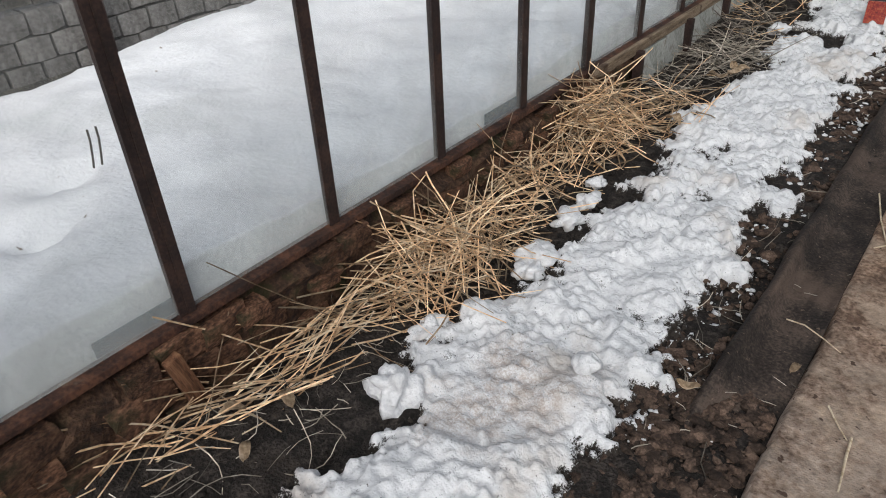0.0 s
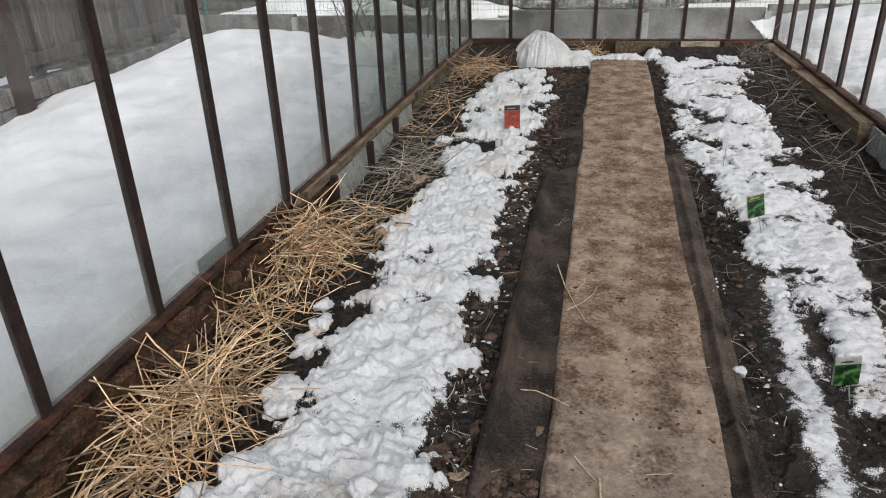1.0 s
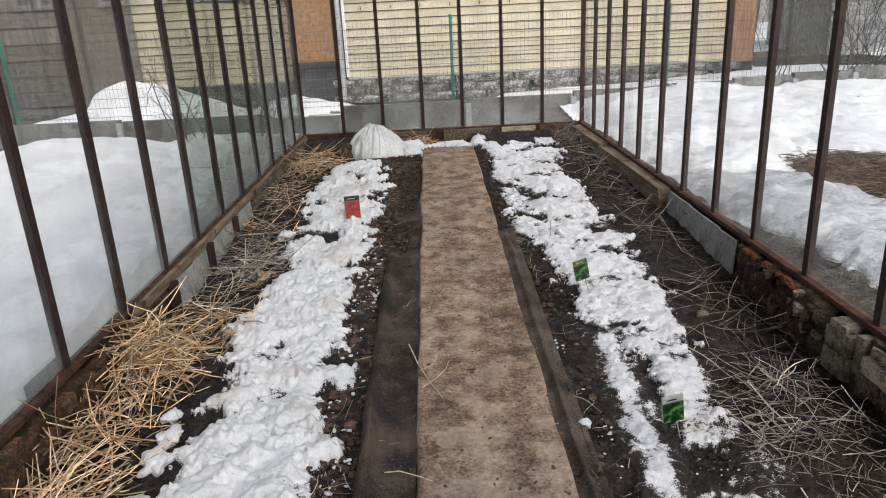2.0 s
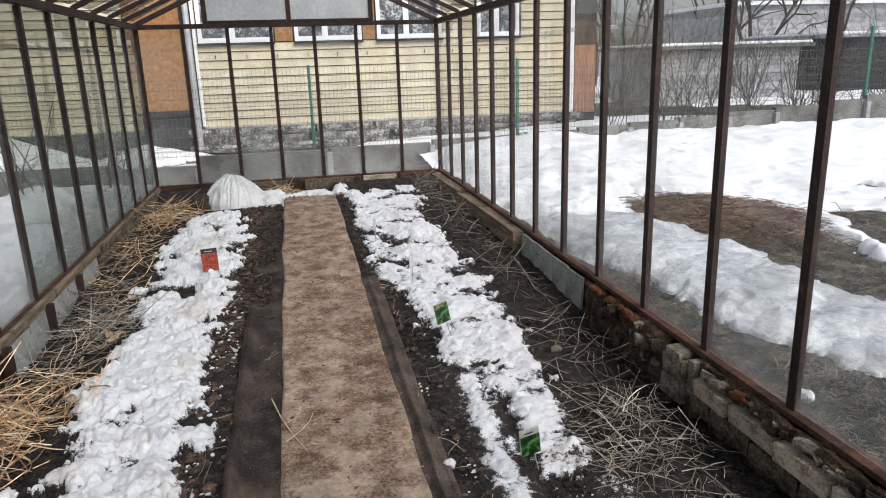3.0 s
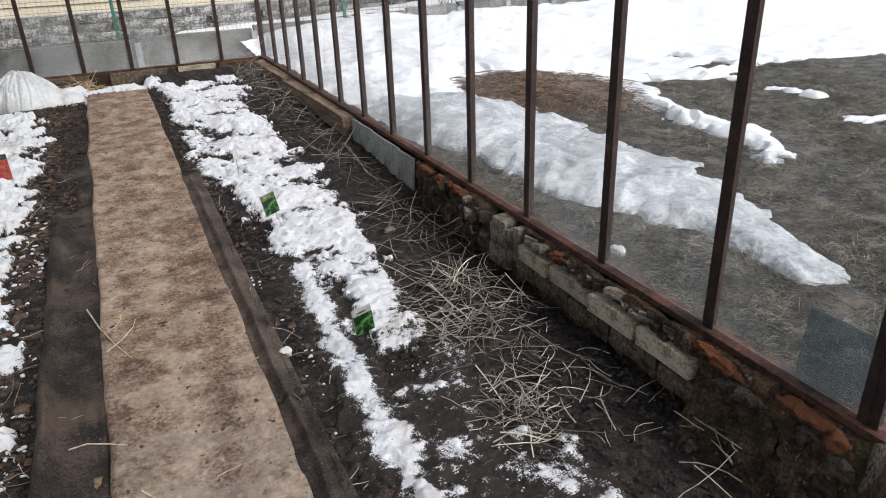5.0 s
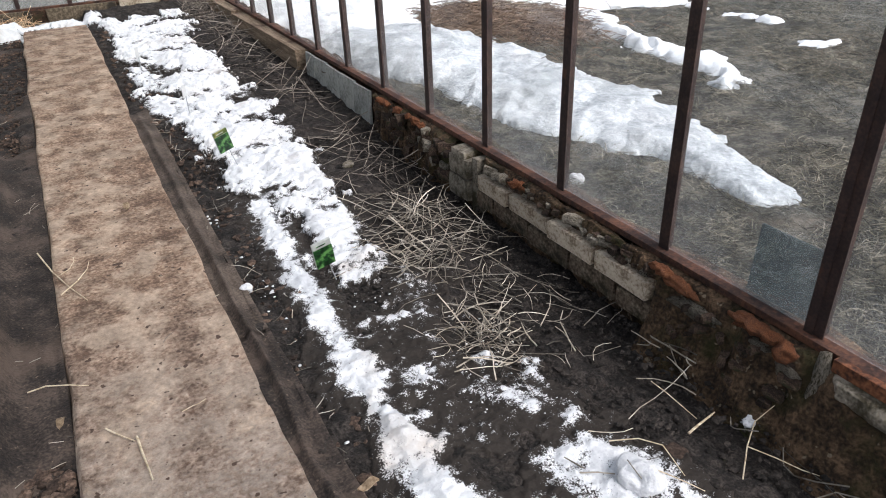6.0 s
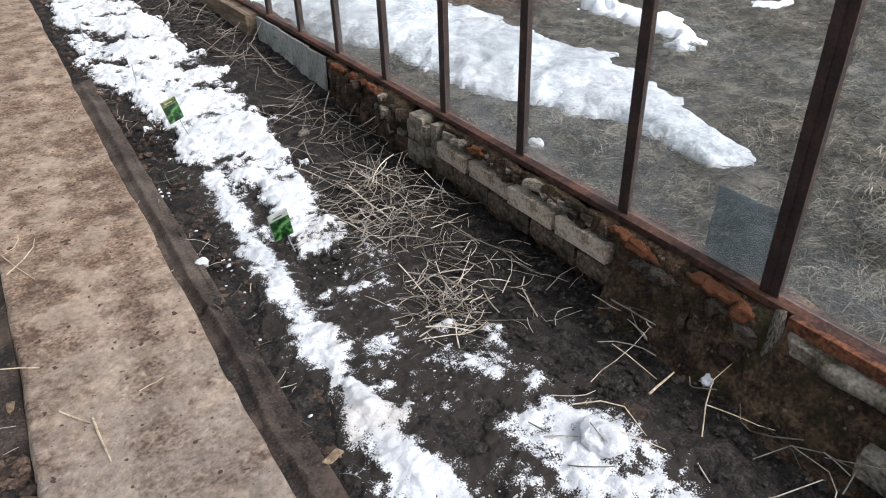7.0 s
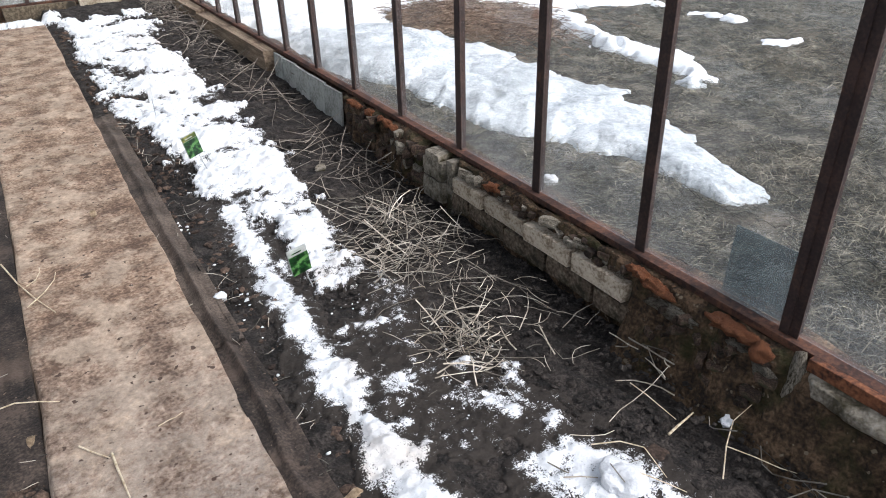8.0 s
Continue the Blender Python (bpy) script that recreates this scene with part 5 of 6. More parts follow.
twig([(1.08, 0.93, 0.05), (1.11, 0.89, 0.045), (1.14, 0.85, 0.035), (1.165, 0.815, 0.025)], 0.0026, "straight dry stalk beside the snow patch")
twig([(1.29, 0.985, 0.005), (1.325, 0.99, 0.012), (1.36, 0.995, 0.016), (1.40, 1.0, 0.015)], 0.006, "stub of a thick dry stalk")
twig([(1.34, 1.18, 0.02), (1.338, 1.12, 0.025), (1.342, 1.07, 0.018), (1.345, 1.01, 0.01)], 0.0026, "straight pale stalk on the black soil")
twig([(1.28, 0.80, 0.0), (1.36, 0.86, 0.03), (1.43, 0.90, 0.05), (1.50, 0.90, 0.07)], 0.0030, "bent dry stalk before the footing")
twig([(1.36, 0.86, 0.03), (1.40, 0.80, 0.02), (1.43, 0.75, 0.01), (1.46, 0.72, 0.0)], 0.0024, "thin side branch of a dry stalk")


def clods(name, count, x0, x1, y0, y1, small, large, mat, label, category, seed, snow=False):
    """Loose crumbs, joined."""
    rnd = np.random.RandomState(seed)
    bm = bmesh.new()
    bmesh.ops.create_icosphere(bm, subdivisions=1, radius=1.0)
    ball = np.array([v.co for v in bm.verts])
    tris = np.array([[v.index for v in f.verts] for f in bm.faces])
    bm.free()
    V, F = [], []
    for k in range(count):
        x, y = rnd.uniform(x0, x1), rnd.uniform(y0, y1)
        r = small + (large - small) * rnd.rand() ** 3
        p = ball * (1 + 0.75 * (rnd.rand(len(ball), 1) - 0.5)) * r * np.array([rnd.uniform(0.6, 1.5), rnd.uniform(0.6, 1.5), rnd.uniform(0.35, 0.85)])
        V.append(p + np.array([x, y, soil_z(x, y).item() + r * 0.35]))
        F.append(tris + k * len(ball))
    ob = mesh_of(name, np.concatenate(V), np.concatenate(F), mat, rounded=snow)
    return tagged(ob, label, category, kind="stuff")


clods("soil_clods", 3600, -0.50, -0.16, 0.5, 1.75, 0.003, 0.018, CLOD, "trodden brown soil beside the path", "soil", 23)
clods("soil_clods", 700, -0.40, -0.16, 1.6, 4.5, 0.002, 0.009, CLOD, "crumbs of soil on the black fabric", "soil", 24)
clods("soil_clods", 3400, -0.54, -0.34, 0.6, 6.9, 0.003, 0.021, CLOD, "crumbly brown soil clods beside the fabric", "soil", 2)
clods("soil_clods", 3200, -0.50, -0.17, 3.6, 7.1, 0.003, 0.014, CLOD, "crumbly brown soil between snow and path", "soil", 22)
clods("soil_clods", 1800, 0.40, 0.64, 0.6, 7.0, 0.003, 0.018, CLOD, "crumbly soil along the path edge", "soil", 3)
clods("soil_clods", 10000, 0.5, 1.52, 0.4, 3.6, 0.002, 0.011, DARKCLOD, "fine crumbs of dark soil on the bed", "soil", 4)
clods("soil_clods", 2500, 0.9, 1.52, 4.2, 7.4, 0.004, 0.020, DARKCLOD, "crumbs of dark soil on the far bed", "soil", 14)
clods("soil_clods", 5500, -1.39, -0.8, 0.4, 4.0, 0.0025, 0.013, DARKCLOD, "fine crumbs of dark soil on the bed", "soil", 5)
clods("soil_clods", 1500, -1.39, -0.9, 4.0, 7.2, 0.004, 0.020, DARKCLOD, "crumbs of dark soil on the far bed", "soil", 15)
clods("soil_clods", 900, -0.34, 0.36, 0.8, 5.0, 0.0015, 0.006, CLOD, "dry crumbs of soil trodden onto the path", "soil", 16)
clods("snow_crumbs", 500, 0.44, 0.75, 0.9, 3.0, 0.0012, 0.009, SNOW, "crumbs of melting snow on the soil", "snow", 6, True)
clods("snow_crumbs", 900, 0.66, 1.12, 0.95, 2.1, 0.0008, 0.005, SNOW, "thin scatter of snow grains on the soil", "snow", 17, True)
clods("snow_crumbs", 700, -0.50, -0.37, 0.9, 4.5, 0.002, 0.013, SNOW, "crumbs of snow among the clods", "snow", 7, True)
clods("snow_crumbs", 50, -0.34, -0.2, 1.2, 4.5, 0.003, 0.010, SNOW, "crumbs of snow on the fabric", "snow", 8, True)


def lone(name, at, size, mat, label, category, seed, rough=0.3):
    data = blob_mesh(name, seed, mat, rough, 4)
    data.transform(Matrix.Diagonal((*size, 1)))
    data.update()
    ob = link(name, data, None)
    ob.location = at
    return tagged(ob, label, category)


lone("snow_lump", (-0.985, 1.17, 0.045), (0.062, 0.055, 0.062), CLEAN_SNOW, "loose lump of snow on black soil", "snow lump", 1, 0.95)
lone("snow_lump", (-0.60, 1.50, 0.10), (0.035, 0.035, 0.03), CLEAN_SNOW, "small snow lump on the snow strip", "snow lump", 2)
lone("snow_lump", (1.06, 0.92, 0.030), (0.055, 0.060, 0.036), CLEAN_SNOW, "rounded icy snow lump", "snow lump", 4, 0.35)
lone("snow_lump", (1.462, 0.935, 0.0), (0.016, 0.015, 0.015), SNOW, "small snow lump at the footing", "snow lump", 5, 0.8)
lone("snow_lump", (0.46, 2.31, 0.02), (0.020, 0.022, 0.018), CLEAN_SNOW, "snow crumb on the soil", "snow lump", 6)
lone("snow_lump", (2.02, 2.38, 0.045), (0.036, 0.04, 0.03), CLEAN_SNOW, "small snow lump on the lawn outside", "snow lump", 8)
for k, (x, y, r) in enumerate(((-1.10, 2.50, 0.034), (-1.06, 2.36, 0.040), (-1.05, 2.20, 0.048), (-1.03, 1.95, 0.055), (-1.00, 1.86, 0.045), (-1.04, 4.55, 0.05), (-1.02, 3.36, 0.035), (-0.47, 4.40, 0.03), (-1.08, 1.44, 0.045))):
    lone("snow_lump", (x, y, soil_z(x, y).item() + r * 0.42), (r, r * 1.2, r * 0.62), SNOW, "loose clod of snow at the strip's ragged edge", "snow lump", 20 + k, 0.75)
lone("stone", (1.19, 3.12, 0.05), (0.027, 0.024, 0.022), OLD_CONCRETE, "small round stone on the bed", "stone", 9)
lone("stone", (1.20, 0.95, -0.005), (0.045, 0.04, 0.03), CLOD, "dark clod on the bed", "stone", 10)


def dead_leaf(at, turn, size, seed):
    xs = np.linspace(-1, 1, 7)
    V, F = [], []
    for i, x in enumerate(xs):
        w = 0.45 * (1 - x * x) ** 0.7 + 0.03
        for s in (-1, 0, 1):
            V.append((x * size, s * w * size, size * (0.25 * abs(s) + 0.25 * math.sin(3 * x + seed) + 0.2)))
    for i in range(6):
        for s in range(2):
            a = i * 3 + s
            F.append((a, a + 3, a + 4, a + 1))
    ob = mesh_of("dead_leaf", V, F, LEAF, rounded=True)
    thick = ob.modifiers.new("thickness", "SOLIDIFY")
    thick.thickness = 0.001
    ob.location, ob.rotation_euler = at, (0, 0, turn)
    return tagged(ob, "curled dry brown leaf on the ground", "leaf", "fallen leaves")


for k, (x, y, z, size) in enumerate(((0.470, 1.215, 0.05, 0.028), (-0.17, 1.86, 0.04, 0.022), (-1.03, 3.05, 0.10, 0.05), (-0.98, 3.70, 0.12, 0.055), (-1.02, 3.75, 0.12, 0.04), (-0.37, 1.62, 0.05, 0.03), (0.17, 3.15, 0.075, 0.028), (-1.20, 0.98, 0.03, 0.035), (-1.28, 0.86, 0.04, 0.035), (-1.15, 0.80, 0.03, 0.03), (-1.05, 3.62, 0.11, 0.045))):
    dead_leaf((x, y, z), k * 1.3, size, k)


# ---- seed packets on sticks ----
def seed_packet(at, size, lean, turn, picture, band, label, stick=0.16, tilt=0.0, bar=None):
    """A flat packet, slightly pillowed, skewered on a thin wire stick; at is the packet's middle."""
    w, h = size
    m = pose(*at, -lean, tilt, turn)
    base = holder("seed_packet", (0, 0, 0), label, "seed packet", "seed packets on the beds")
    base.matrix_world = m
    xs, zs = np.linspace(-w / 2, w / 2, 9), np.linspace(-h / 2, h / 2, 11)
    X, Z = np.meshgrid(xs, zs)
    puff = 0.006 * (1 - (2 * X / w) ** 2) * (1 - (2 * Z / h) ** 2) + 0.0012 + 0.0012 * fbm(X, Z, 30, 2, 5)
    n = X.size
    V = np.concatenate([np.stack([X.ravel(), -puff.ravel(), Z.ravel()], 1), np.stack([X.ravel(), puff.ravel(), Z.ravel()], 1)])
    i, j = np.meshgrid(np.arange(8), np.arange(10))
    a = (j * 9 + i).ravel()
    F = [tuple(f) for f in np.stack([a, a + 1, a + 10, a + 9], 1)] + [tuple(f) for f in np.stack([a + n, a + n + 9, a + n + 10, a + n + 1], 1)]
    ring = [k for k in range(9)] + [9 * j + 8 for j in range(1, 11)] + [90 + k for k in range(7, -1, -1)] + [9 * j for j in range(9, 0, -1)]
    F += [(ring[k], ring[k - 1], ring[k - 1] + n, ring[k] + n) for k in range(len(ring))]
    mesh_of("envelope", V, F, PAPER, base, rounded=True)
    part("picture", box((-w * 0.49, -0.0095, -h * 0.48), (w * 0.49, -0.0085, h * 0.28), 0), picture, base)
    part("title_band", box((-w * 0.49, -0.0068, h * 0.285), (w * 0.49, -0.0058, h * 0.49), 0), band, base)
    part("text_bar", box((-w * 0.30, -0.0088, h * 0.36), (w * 0.20, -0.0069, h * 0.39), 0), bar or (PAPER if band is not PAPER else LEAFY), base)
    V, F = tubes(np.array([[(0.012, 0.007, h * 0.2), (0.014, 0.008, -h * 0.2), (0.02, 0.006, -h / 2 - stick * 0.5), (0.026, 0.004, -h / 2 - stick)]]), np.full((1, 4), 0.0022), 6)
    mesh_of("stick", V, F, PIPE, base, "thin wire stick", rounded=True)


seed_packet((-0.62, 4.80, 0.212), (0.105, 0.155), 12, 12, RED, BLACKPRINT, "red flower seed packet with dark border on a wire stick")
seed_packet((0.662, 3.36, 0.215), (0.074, 0.118), -8, 12, LEAFY, YELLOW, "green and yellow vegetable seed packet on a stick", 0.13, -14)
seed_packet((0.708, 2.13, 0.180), (0.072, 0.116), -12, 4, LEAFY, PAPER, "green seed packet with pale top on a wire stick", 0.10, -10)


seed_packet((0.708, 0.83, 0.058), (0.085, 0.115), 22, 8, DARKGREEN, BLACKPRINT, "dark green seed packet with orange title in snow", 0.08, -6, ORANGE)


def blank_tag(at, label):
    base = holder("plant_tag", at, label, "plant tag", "plant tags in the snow")
    part("card", box((-0.012, -0.001, 0.09), (0.012, 0.001, 0.165), 0.0004), FILM, base)
    part("stick", box((0.001, -0.004, -0.06), (0.006, -0.0012, 0.10), 0.001), PIPE, base)


blank_tag((0.66, 4.27, 0.10), "pale plant tag seen almost edge on in snow")
blank_tag((0.55, 5.30, 0.13), "pale plant tag on a stick in the snow")


# ---- plastic film bundle at the far end ----
def film_bundle():
    """Draped film: two peaks, creases that run down from them, a trailing edge."""
    xs, ys = np.linspace(-0.42, 0.56, 150), np.linspace(-0.36, 0.36, 110)
    X, Y = np.meshgrid(xs, ys)
    ang = np.arctan2(Y, X + 0.03)
    r = np.hypot((X + 0.03) / np.where(X > -0.03, 0.40, 0.33), Y / 0.30) * (1 + 0.10 * fbm(np.cos(ang) * 1.5 + 4, np.sin(ang) * 1.5, 1.3, 2, 205))
    crease = fbm(np.cos(ang) * 2.6 + 4 + 0.6 * r, np.sin(ang) * 2.6 + r * 0.8, 1.5, 3, 201)
    Z = (0.30 - 0.22 * np.clip(X - 0.02, 0, 1)) * np.clip(1 - r ** 1.9, 0, 1) ** 0.72
    Z = np.maximum(Z, 0.13 * np.clip(1 - np.hypot((X - 0.30) / 0.22, (Y + 0.04) / 0.16), 0, 1) ** 0.6)
    folds = (1 - np.abs(crease)) ** 3
    Z = Z * (0.93 + 0.10 * crease) + (0.026 * folds - 0.020 * np.exp(-((crease - 0.35) / 0.10) ** 2) + 0.007 * fbm(X, Y, 14, 3, 207)) * (Z > 0.02)
    keep = Z > 0.014 + 0.02 * fbm(X, Y, 9, 2, 209)
    ob = field("plastic_film", xs, ys, np.where(keep, Z, -0.03), keep, FILM, "x", "film", "")
    ob.data.transform(Matrix.Diagonal((0.86, 0.9, 1.0, 1)))
    ob.location = (-0.60, 7.10, 0.14)
    tagged(ob, "crumpled bundle of whitish plastic film", "plastic film")
    lone("soil_lump", (-0.88, 7.10, 0.15), (0.17, 0.20, 0.12), CLOD, "dark heap of soil beside the film bundle", "soil heap", 12)


film_bundle()

# spare pane leaning inside the sill, and glass offcuts by the posts
ob = part("glass_offcut", box((-0.002, -0.098, 0.0), (0.002, 0.098, 0.205)), PIECE)
ob.location, ob.rotation_euler = (1.630, 1.045, 0.262), (0, radians(3), 0)
tagged(ob, "bluish mottled offcut of glass leaning at the sill", "glass")
for k, y in enumerate((0.78, 2.38)):
    ob = part("glass_offcut", box((-0.002, -0.11, 0.0), (0.002, 0.11, 0.045)), PIECE)
    ob.location = (-1.478, y, 0.262)
    tagged(ob, "narrow grey strip of glass standing on the sill", "glass")


for k, (y, z) in enumerate(((1.13, 0.34), (1.16, 0.34))):
    V, F = tubes(np.array([[(-2.28, y, z), (-2.27, y + 0.006, z + 0.05), (-2.26, y + 0.01, z + 0.10), (-2.26, y + 0.012, z + 0.14)]]), np.full((1, 4), 0.004), 5)
    tagged(mesh_of("dry_stalk", V, F, BARK), "dark dry stalk sticking out of the snow bank", "stalk", "stalks in the bank")


# ---- fence with concrete footing at the yard's end ----
def garden_fence():
    y = 9.6
    fence = holder("mesh_fence", (0, y, 0), "welded mesh fence with green posts on concrete slabs", "fence")
    slabs = [(-6.2, 0.30), (-4.2, 0.28), (-2.2, 0.22), (-1.25, 0.335), (0.45, 0.355), (1.85, 0.39)]
    slabs += [(3.2 + 0.8 * k, float(np.interp(3.2 + 0.8 * k, [3.2, 5, 7, 9, 11, 18], [0.42, 0.49, 0.59, 0.73, 0.85, 1.1]))) for k in range(18)]
    stops = [a for a, _ in slabs] + [17.6]
    for (x, top), nxt in zip(slabs, stops[1:]):
        part("concrete_slab", box((x + 0.012, -0.05, -0.3), (nxt - 0.012, 0.05, top), 0.008), CONCRETE, fence)
        part("stub_post", box((nxt - 0.035, -0.12, -0.3), (nxt + 0.035, -0.055, top - 0.03), 0.004), SHED, fence)
    for k, x in enumerate((-5.6, -2.75, 0.26, 3.13, 8.87, 11.8, 14.8)):
        top = 1.44 + 0.065 * max(0, x - 4)
        part("post", box((x - 0.02, 0.052, 0.0), (x + 0.02, 0.09, top), 0.004), GREEN, fence)
    for x0, x1 in ((-5.6, -2.75), (-2.75, 0.26), (0.26, 3.13), (3.13, 6.0), (6.0, 8.87), (8.87, 11.8), (11.8, 14.8)):
        lift = 0.06 * max(0, x0 - 4)
        v = np.arange(x0 + 0.03, x1, 0.055)
        P = np.zeros((len(v), 2, 3))
        P[:, :, 0], P[:, :, 1] = v[:, None], 0.05
        P[:, 0, 2], P[:, 1, 2] = 0.30 + lift, 1.40 + lift
        V, F = tubes(P, np.full(P.shape[:2], 0.0018), 3)
        z = np.arange(0.34, 1.40, 0.12) + lift
        Q = np.zeros((len(z), 2, 3))
        Q[:, :, 2], Q[:, :, 1] = z[:, None], 0.046
        Q[:, 0, 0], Q[:, 1, 0] = x0, x1
        V2, F2 = tubes(Q, np.full(Q.shape[:2], 0.003), 3)
        mesh_of("wire_panel", np.concatenate([V, V2]), np.concatenate([F, F2 + len(V)]), WIRE, fence)


garden_fence()


# ---- house beyond the fence ----
DOOR_WOOD = material("faded_brown_boards", ((0.20, 0.10, 0.055), (0.30, 0.165, 0.10), (0.38, 0.23, 0.15)), 6, 0.8, 0.3, 50, stretch=(8, 8, 0.6))


def house():
    y = 13.0
    home = holder("house", (0, y, 0), "cream-sided house with white windows on a stone plinth", "house")
    # dark wall colour shows between the siding boards as painted shadow lines
    part("wall", box((-10, 0.06, -0.3), (5.82, 6, 4.6)), PLANK, home)
    z = 0.42
    while z < 4.4:
        for a, b in ((-10, -2.62), (-1.50, 5.25)):
            spans = [(a, b)]
            if 1.80 < z < 3.2:
                spans = [(a, b)] if a < -5 else [(-1.50, -1.47), (2.80, 3.40), (4.30, 5.25)]
            for p, q in spans:
                bm = box((p, 0.0, z), (q, 0.058, z + 0.129), 0.0)
                for v in bm.verts:
                    if v.co.z > z + 0.1 and v.co.y < 0.03:
                        v.co.y += 0.03
                part("siding_board", bm, SIDING, home)
        z += 0.142
    stones = [rough_block(k + 100, (0.50, 0.13, 0.17), CLADDING, "plinth_stone", 0.42) for k in range(5)]
    rnd = random.Random(3)
    for row in range(3):
        x = -1.6 + 0.2 * (row % 2)
        while x < 5.4:
            s = rnd.uniform(0.6, 1.3)
            lay(rnd.choice(stones), "plinth_stone", home, (x, 0.03, 0.05 + row * 0.140), 0, (s, 1, rnd.uniform(0.75, 0.9)))
            x += 0.47 * s
    part("plinth_cap", box((-1.5, -0.03, 0.398), (5.25, 0.0, 0.419), 0.004), SHED, home)
    part("strand_board", box((-2.60, 0.0, 0.72), (-1.72, 0.05, 4.0)), OSB, home, "orange strand board infill")
    # flat near-black panel paints the shade of the gap; no recess is modelled
    part("opening", box((-2.60, 0.02, -0.3), (-1.72, 0.058, 0.66)), DARK, home, "dark panel painted as the shaded gap under the porch")
    lay(rough_block(120, (0.9, 0.12, 0.09), DARK, "rubble_ledge", 0.3), "rubble_ledge", home, (-2.16, 0.0, 0.69))
    V, F = tubes(np.array([[(-1.60, -0.05, 0.05), (-1.60, -0.05, 1.5), (-1.60, -0.05, 3.0), (-1.60, -0.05, 4.4)]]), np.full((1, 4), 0.05), 12)
    mesh_of("downpipe", V, F, PIPE, home, "grey round downpipe", rounded=True)
    part("corner_board", box((-1.53, -0.012, 0.45), (-1.48, 0.0, 4.4)), WHITE, home)
    for a, b in ((-1.45, -0.20), (0.16, 1.33), (1.60, 2.78), (3.45, 4.25)):
        w = part("window", box((a + 0.06, 0.035, 1.92), (b - 0.06, 0.058, 3.15)), CURTAIN, home, "window with patterned lace curtain")
        mid = a + (b - a) * 0.45
        for n, (lo, hi) in (("frame", ((a, -0.01, 1.84), (b, 0.05, 1.92))), ("frame", ((a, -0.01, 3.15), (b, 0.05, 3.25))), ("frame", ((a, -0.012, 1.922), (a + 0.07, 0.05, 3.148))), ("frame", ((b - 0.07, -0.012, 1.922), (b, 0.05, 3.148))), ("mullion", ((mid - 0.05, -0.013, 1.922), (mid + 0.05, 0.05, 3.148))), ("sill", ((a - 0.02, -0.06, 1.80), (b + 0.02, 0.03, 1.837)))):
            part(n, box(lo, hi, 0.004), DARK if n == "sill" else WHITE, w, "dark metal sill" if n == "sill" else "")
    for a, b in ((-0.17, 0.13), (1.35, 1.57)):
        part("wood_trim", box((a, 0.0, 1.845), (b, 0.05, 3.2), 0.004), OSB, home, "orange-brown timber between windows")
    for x in np.arange(-1.2, 4.5, 0.52):
        part("hook", box((x, -0.03, 1.58), (x + 0.012, -0.001, 1.64)), STEEL, home)
    part("white_post", box((5.26, -0.02, 0.3), (5.34, 0.05, 3.6), 0.004), WHITE, home)
    part("brown_door", box((5.36, -0.01, 0.38), (5.78, 0.05, 1.64), 0.004), DOOR_WOOD, home, "reddish brown boarded door")
    part("roof", box((-10.4, -0.5, 4.6), (6.1, 6.4, 4.8), 0.02), SHED, home)


house()


# ---- plank fence behind the snow bank ----
def plank_fence():
    x = -4.35
    fence = holder("plank_fence", (x, 0, 0), "tall fence of weathered grey vertical planks", "fence")
    rnd = random.Random(4)
    boards = []
    for k in range(4):
        bm = box((-0.012, -0.068, 0.45), (0.012, 0.068, 2.3), 0.003)
        boards.append(part("plank", bm, PLANK, fence).data)
    for o in [c for c in fence.children]:
        bpy.data.objects.remove(o)
    y = -4.0
    while y < 6.9:
        ob = link("plank", rnd.choice(boards), fence)
        ob.location = (rnd.uniform(-0.008, 0.008), y, rnd.uniform(-0.04, 0.04))
        ob.rotation_euler = (rnd.uniform(-0.01, 0.01), 0, rnd.uniform(-0.03, 0.03))
        y += 0.142 + rnd.uniform(-0.002, 0.01)
    part("rail", box((0.013, -4, 0.50), (0.05, 6.9, 0.60), 0.004), PLANK, fence)
    part("rail", box((0.013, -4, 1.75), (0.05, 6.9, 1.84), 0.004), PLANK, fence)
    for k in range(4):
        y = -2.6 + 2.4 * k
        part("post", box((0.052, y - 0.06, -0.1), (0.14, y + 0.06, 2.2), 0.006), STEEL, fence)
    footing = [rough_block(k + 130, (0.16, 0.19, 0.13), FOOTING, "footing_block", 0.12) for k in range(3)]
    for row in range(3):
        y = -4.0 + 0.1 * (row % 2)
        while y < 6.9:
            if y < 6.9:
                lay(rnd.choice(footing), "footing_block", fence, (-0.02, y, 0.05 + 0.14 * row))
            y += 0.205


plank_fence()


# ---- sheds and far buildings past the fence ----
def shed(at, size, mat, roof_mat, label, door=None, name="shed"):
    x, y, z = at
    w, d, h = size
    s = holder(name, at, label, "shed")
    part("wall", box((0, 0, 0), (w, d, h)), mat, s)
    n = int(h / 0.21)
    for k in range(n):
        part("wall_board", box((0.01, -0.03, k * h / n + 0.012), (w - 0.01, -0.001, (k + 1) * h / n - 0.012), 0.004), mat, s)
    part("roof", box((-0.25, -0.3, h), (w + 0.25, d + 0.3, h + 0.09), 0.02), roof_mat, s)
    part("roof_snow", box((-0.2, -0.25, h + 0.091), (w + 0.2, d + 0.2, h + 0.16), 0.03), BANK, s, "layer of old snow")
    if door:
        a, b, hh, m = door
        part("door", box((a, -0.06, 0.02), (b, -0.023, hh), 0.006), m, s, "painted door")


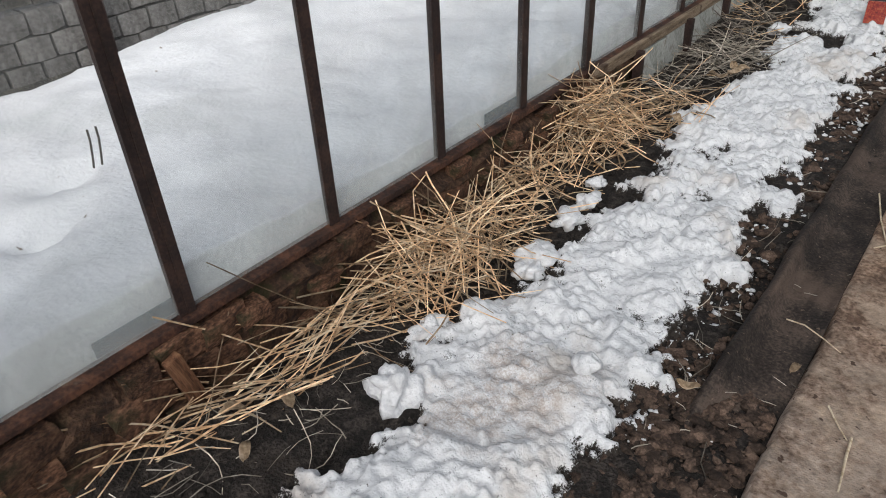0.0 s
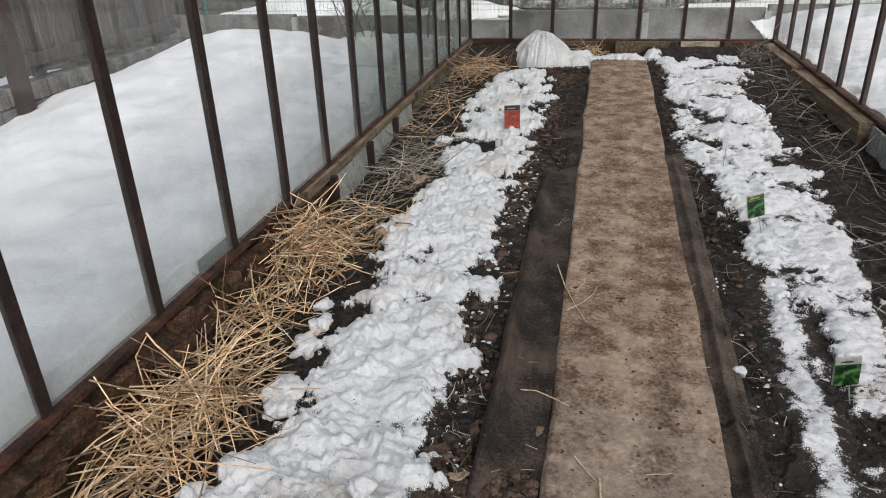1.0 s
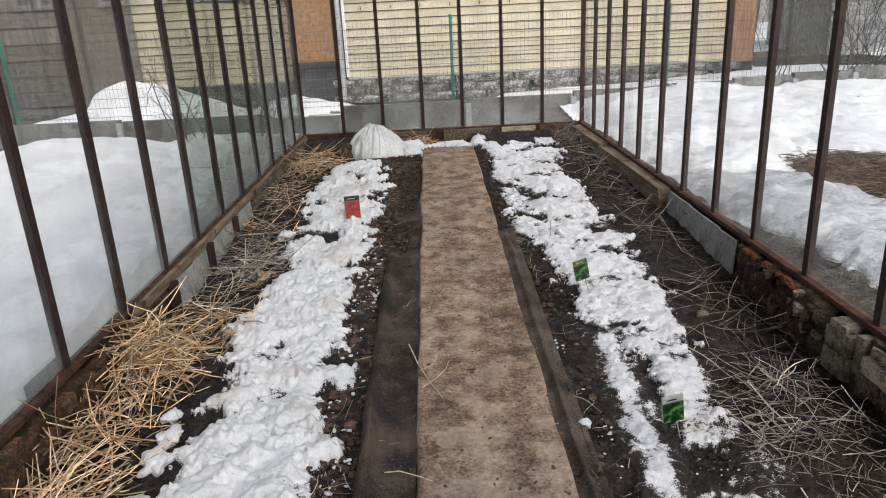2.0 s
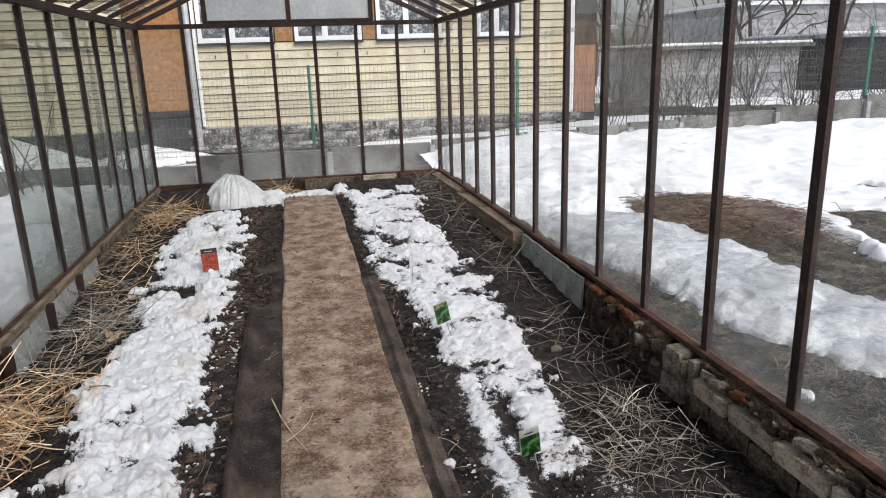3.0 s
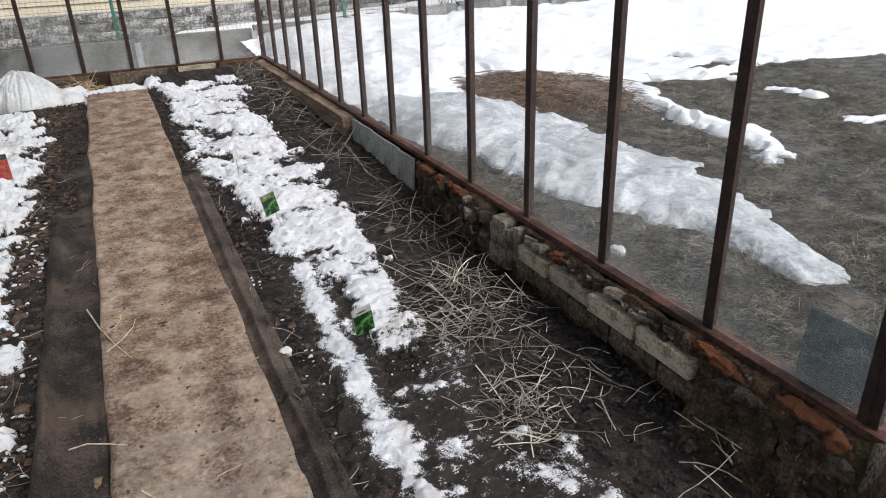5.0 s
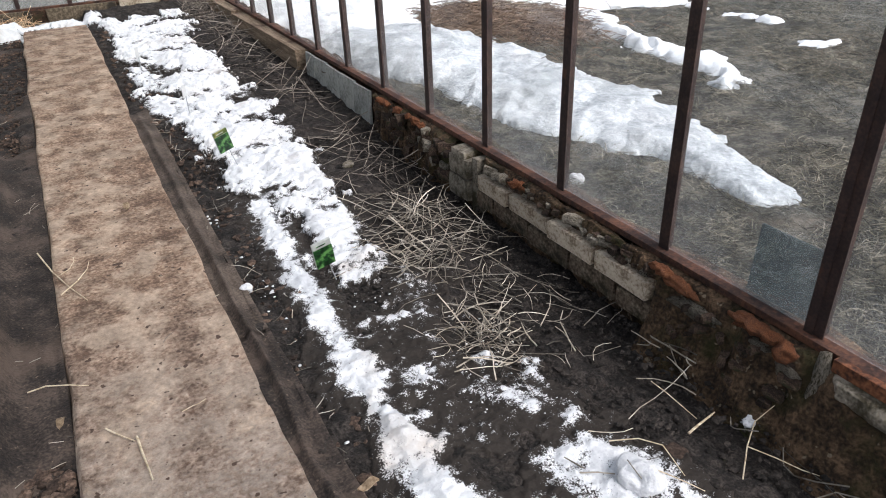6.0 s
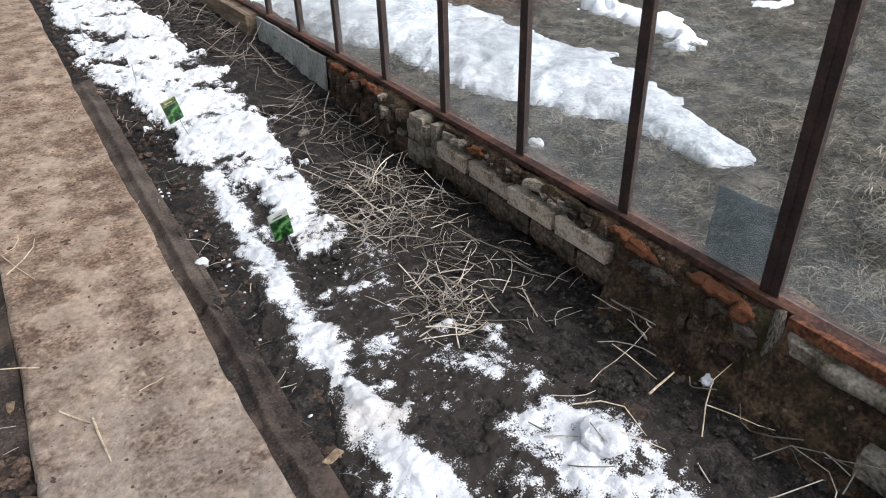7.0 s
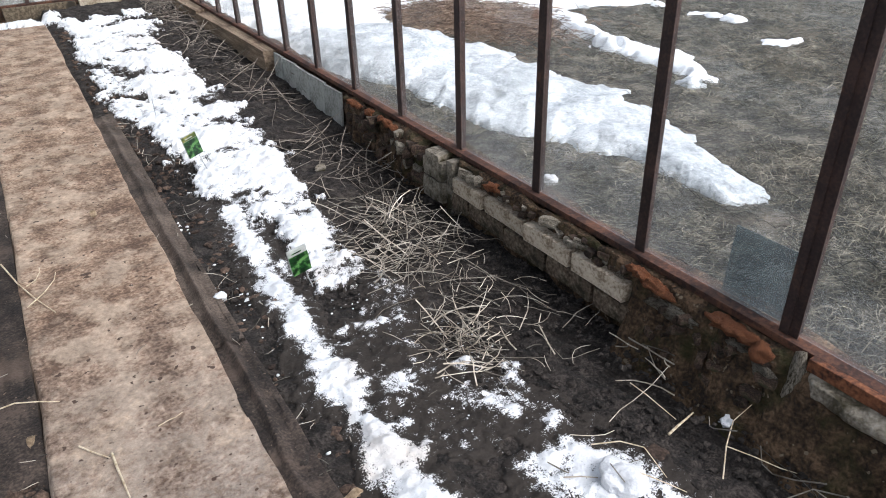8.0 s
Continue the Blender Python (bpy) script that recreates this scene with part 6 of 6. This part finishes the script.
shed((9.1, 16.6, 0.0), (4.0, 3.0, 1.50), SHED, CONCRETE, "grey boarded shed with snow on its flat roof")
shed((15.1, 17.4, 0.1), (7.0, 4.0, 1.6), DARK, SHED, "low dark shed with a green door", (3.6, 4.6, 1.2, GREEN))
shed((20.0, 30.0, 0.2), (11.0, 6.0, 3.2), SHED, WHITE, "distant grey house under a white roof edge")
shed((9.0, 32.0, 0.2), (6.0, 5.0, 2.4), SHED, SHED, "distant low outbuilding beyond the shrubs")
shed((-10.2, 10.4, 0.0), (5.2, 2.2, 2.6), PLANK, SHED, "dark plank outbuilding beyond the mesh fence")


def bare_shrub(at, height, stems, seed, label, spread=0.35, name="bare_shrub", thick=0.009):
    """Leafless shrub: stems that fork twice, each fork thinner."""
    rnd = np.random.RandomState(seed)
    paths, radii = [], []

    def grow(p, d, length, r, depth):
        pts = [p]
        for _ in range(4):
            d = d + rnd.normal(0, 0.13, 3)
            d[2] += 0.05
            d = d / np.linalg.norm(d)
            pts.append(pts[-1] + d * length / 4)
        paths.append(pts)
        radii.append(np.linspace(r, r * 0.55, 5))
        if depth:
            for _ in range(rnd.randint(2, 5)):
                k = rnd.randint(1, 5)
                e = d + rnd.normal(0, 0.55, 3)
                grow(pts[k], e / np.linalg.norm(e), length * rnd.uniform(0.35, 0.65), r * 0.55, depth - 1)

    for _ in range(stems):
        d = np.array([rnd.normal(0, spread), rnd.normal(0, spread), 1.0])
        grow(np.array([rnd.normal(0, 0.12), rnd.normal(0, 0.12), -0.05]), d / np.linalg.norm(d), height * rnd.uniform(0.5, 0.75), thick, 2)
    V, F = tubes(np.array(paths), np.array(radii), 4)
    base = holder(name, at, label, "shrub", "leafless shrubs")
    mesh_of("branches", V, F, BARK, base)


rnd_shrub = random.Random(12)
for k in range(15):
    x, y = 5.9 + 0.62 * k + rnd_shrub.uniform(-0.3, 0.3), rnd_shrub.uniform(10.4, 13.4)
    bare_shrub((x, y, outside_z(x, y).item()), rnd_shrub.uniform(2.0, 3.2), rnd_shrub.randint(6, 9), k + 3, "leafless grey garden shrub behind the fence")
for k in range(10):
    x, y = 6.2 + 0.75 * k + rnd_shrub.uniform(-0.3, 0.3), rnd_shrub.uniform(10.0, 11.6)
    bare_shrub((x, y, outside_z(x, y).item()), rnd_shrub.uniform(1.6, 2.6), rnd_shrub.randint(7, 11), k + 203, "leafless grey garden shrub behind the fence", 0.5)
bare_shrub((-3.1, 8.9, 0.05), 1.5, 9, 31, "leafless thin shrub by the fence corner")
bare_shrub((-2.2, 9.1, 0.05), 1.3, 8, 32, "leafless thin shrub by the fence corner")
for k, (x, y, h) in enumerate(((11, 25, 7), (14, 28, 8), (17, 24, 7), (22, 33, 9), (26, 30, 8), (9, 34, 8), (30, 36, 9), (19, 38, 9))):
    bare_shrub((x, y, outside_z(x, y).item()), h, 3, k + 50, "tall bare tree far behind the sheds", 0.18, "bare_tree", 0.10)


# ---- dead grass on the thawed lawn ----
def lawn_blades():
    rnd = np.random.RandomState(77)
    n = 90000
    x = 1.75 + 5.0 * rnd.rand(n) ** 1.4
    y = -0.4 + 7.2 * rnd.rand(n) ** 1.3
    bare = (right_snow_mask(x, y) < 0.02) & (fbm(x, y, 2.6, 3, 301) + 0.5 * fbm(x, y, 12, 2, 305) > rnd.uniform(-0.9, 0.35, n))
    x, y = x[bare], y[bare]
    n = len(x)
    a, length = rnd.uniform(0, 2 * math.pi, n), rnd.uniform(0.03, 0.11, n)
    k = np.linspace(0, 1, 3)
    lift = rnd.uniform(0.05, 0.45, n)
    P = np.zeros((n, 3, 3))
    P[:, :, 0] = x[:, None] + np.cos(a)[:, None] * length[:, None] * k
    P[:, :, 1] = y[:, None] + np.sin(a)[:, None] * length[:, None] * k
    P[:, :, 2] = outside_z(x, y)[:, None] + 0.002 + (lift * length)[:, None] * np.sin(k * 2.4)
    P[:, :, 0] = np.maximum(P[:, :, 0], 1.72)
    V, F = tubes(P, 0.0016 * np.array([1, 0.8, 0.4])[None, :] * rnd.uniform(0.7, 1.5, (n, 1)), 3)
    tagged(mesh_of("grass", V, F, BLADE), "flattened dead lawn grass after the thaw", "grass", kind="stuff")
    n = 6500
    x, y = rnd.normal(3.72, 0.30, n), rnd.normal(5.55, 0.45, n)
    bare = right_snow_mask(x, y) < rnd.uniform(-0.02, 0.06, n)
    x, y = x[bare], y[bare]
    n = len(x)
    a, length = rnd.uniform(0, 2 * math.pi, n), rnd.uniform(0.08, 0.25, n)
    P = np.zeros((n, 3, 3))
    P[:, :, 0] = x[:, None] + np.cos(a)[:, None] * length[:, None] * k
    P[:, :, 1] = y[:, None] + np.sin(a)[:, None] * length[:, None] * k
    P[:, :, 2] = outside_z(x, y)[:, None] + 0.01 + (0.3 * length)[:, None] * np.sin(k * 2.4)
    V, F = tubes(P, np.full((n, 3), 0.003), 3)
    tagged(mesh_of("dry_hay", V, F, HAY), "brown patch of old hay on the lawn", "hay", kind="stuff")


lawn_blades()
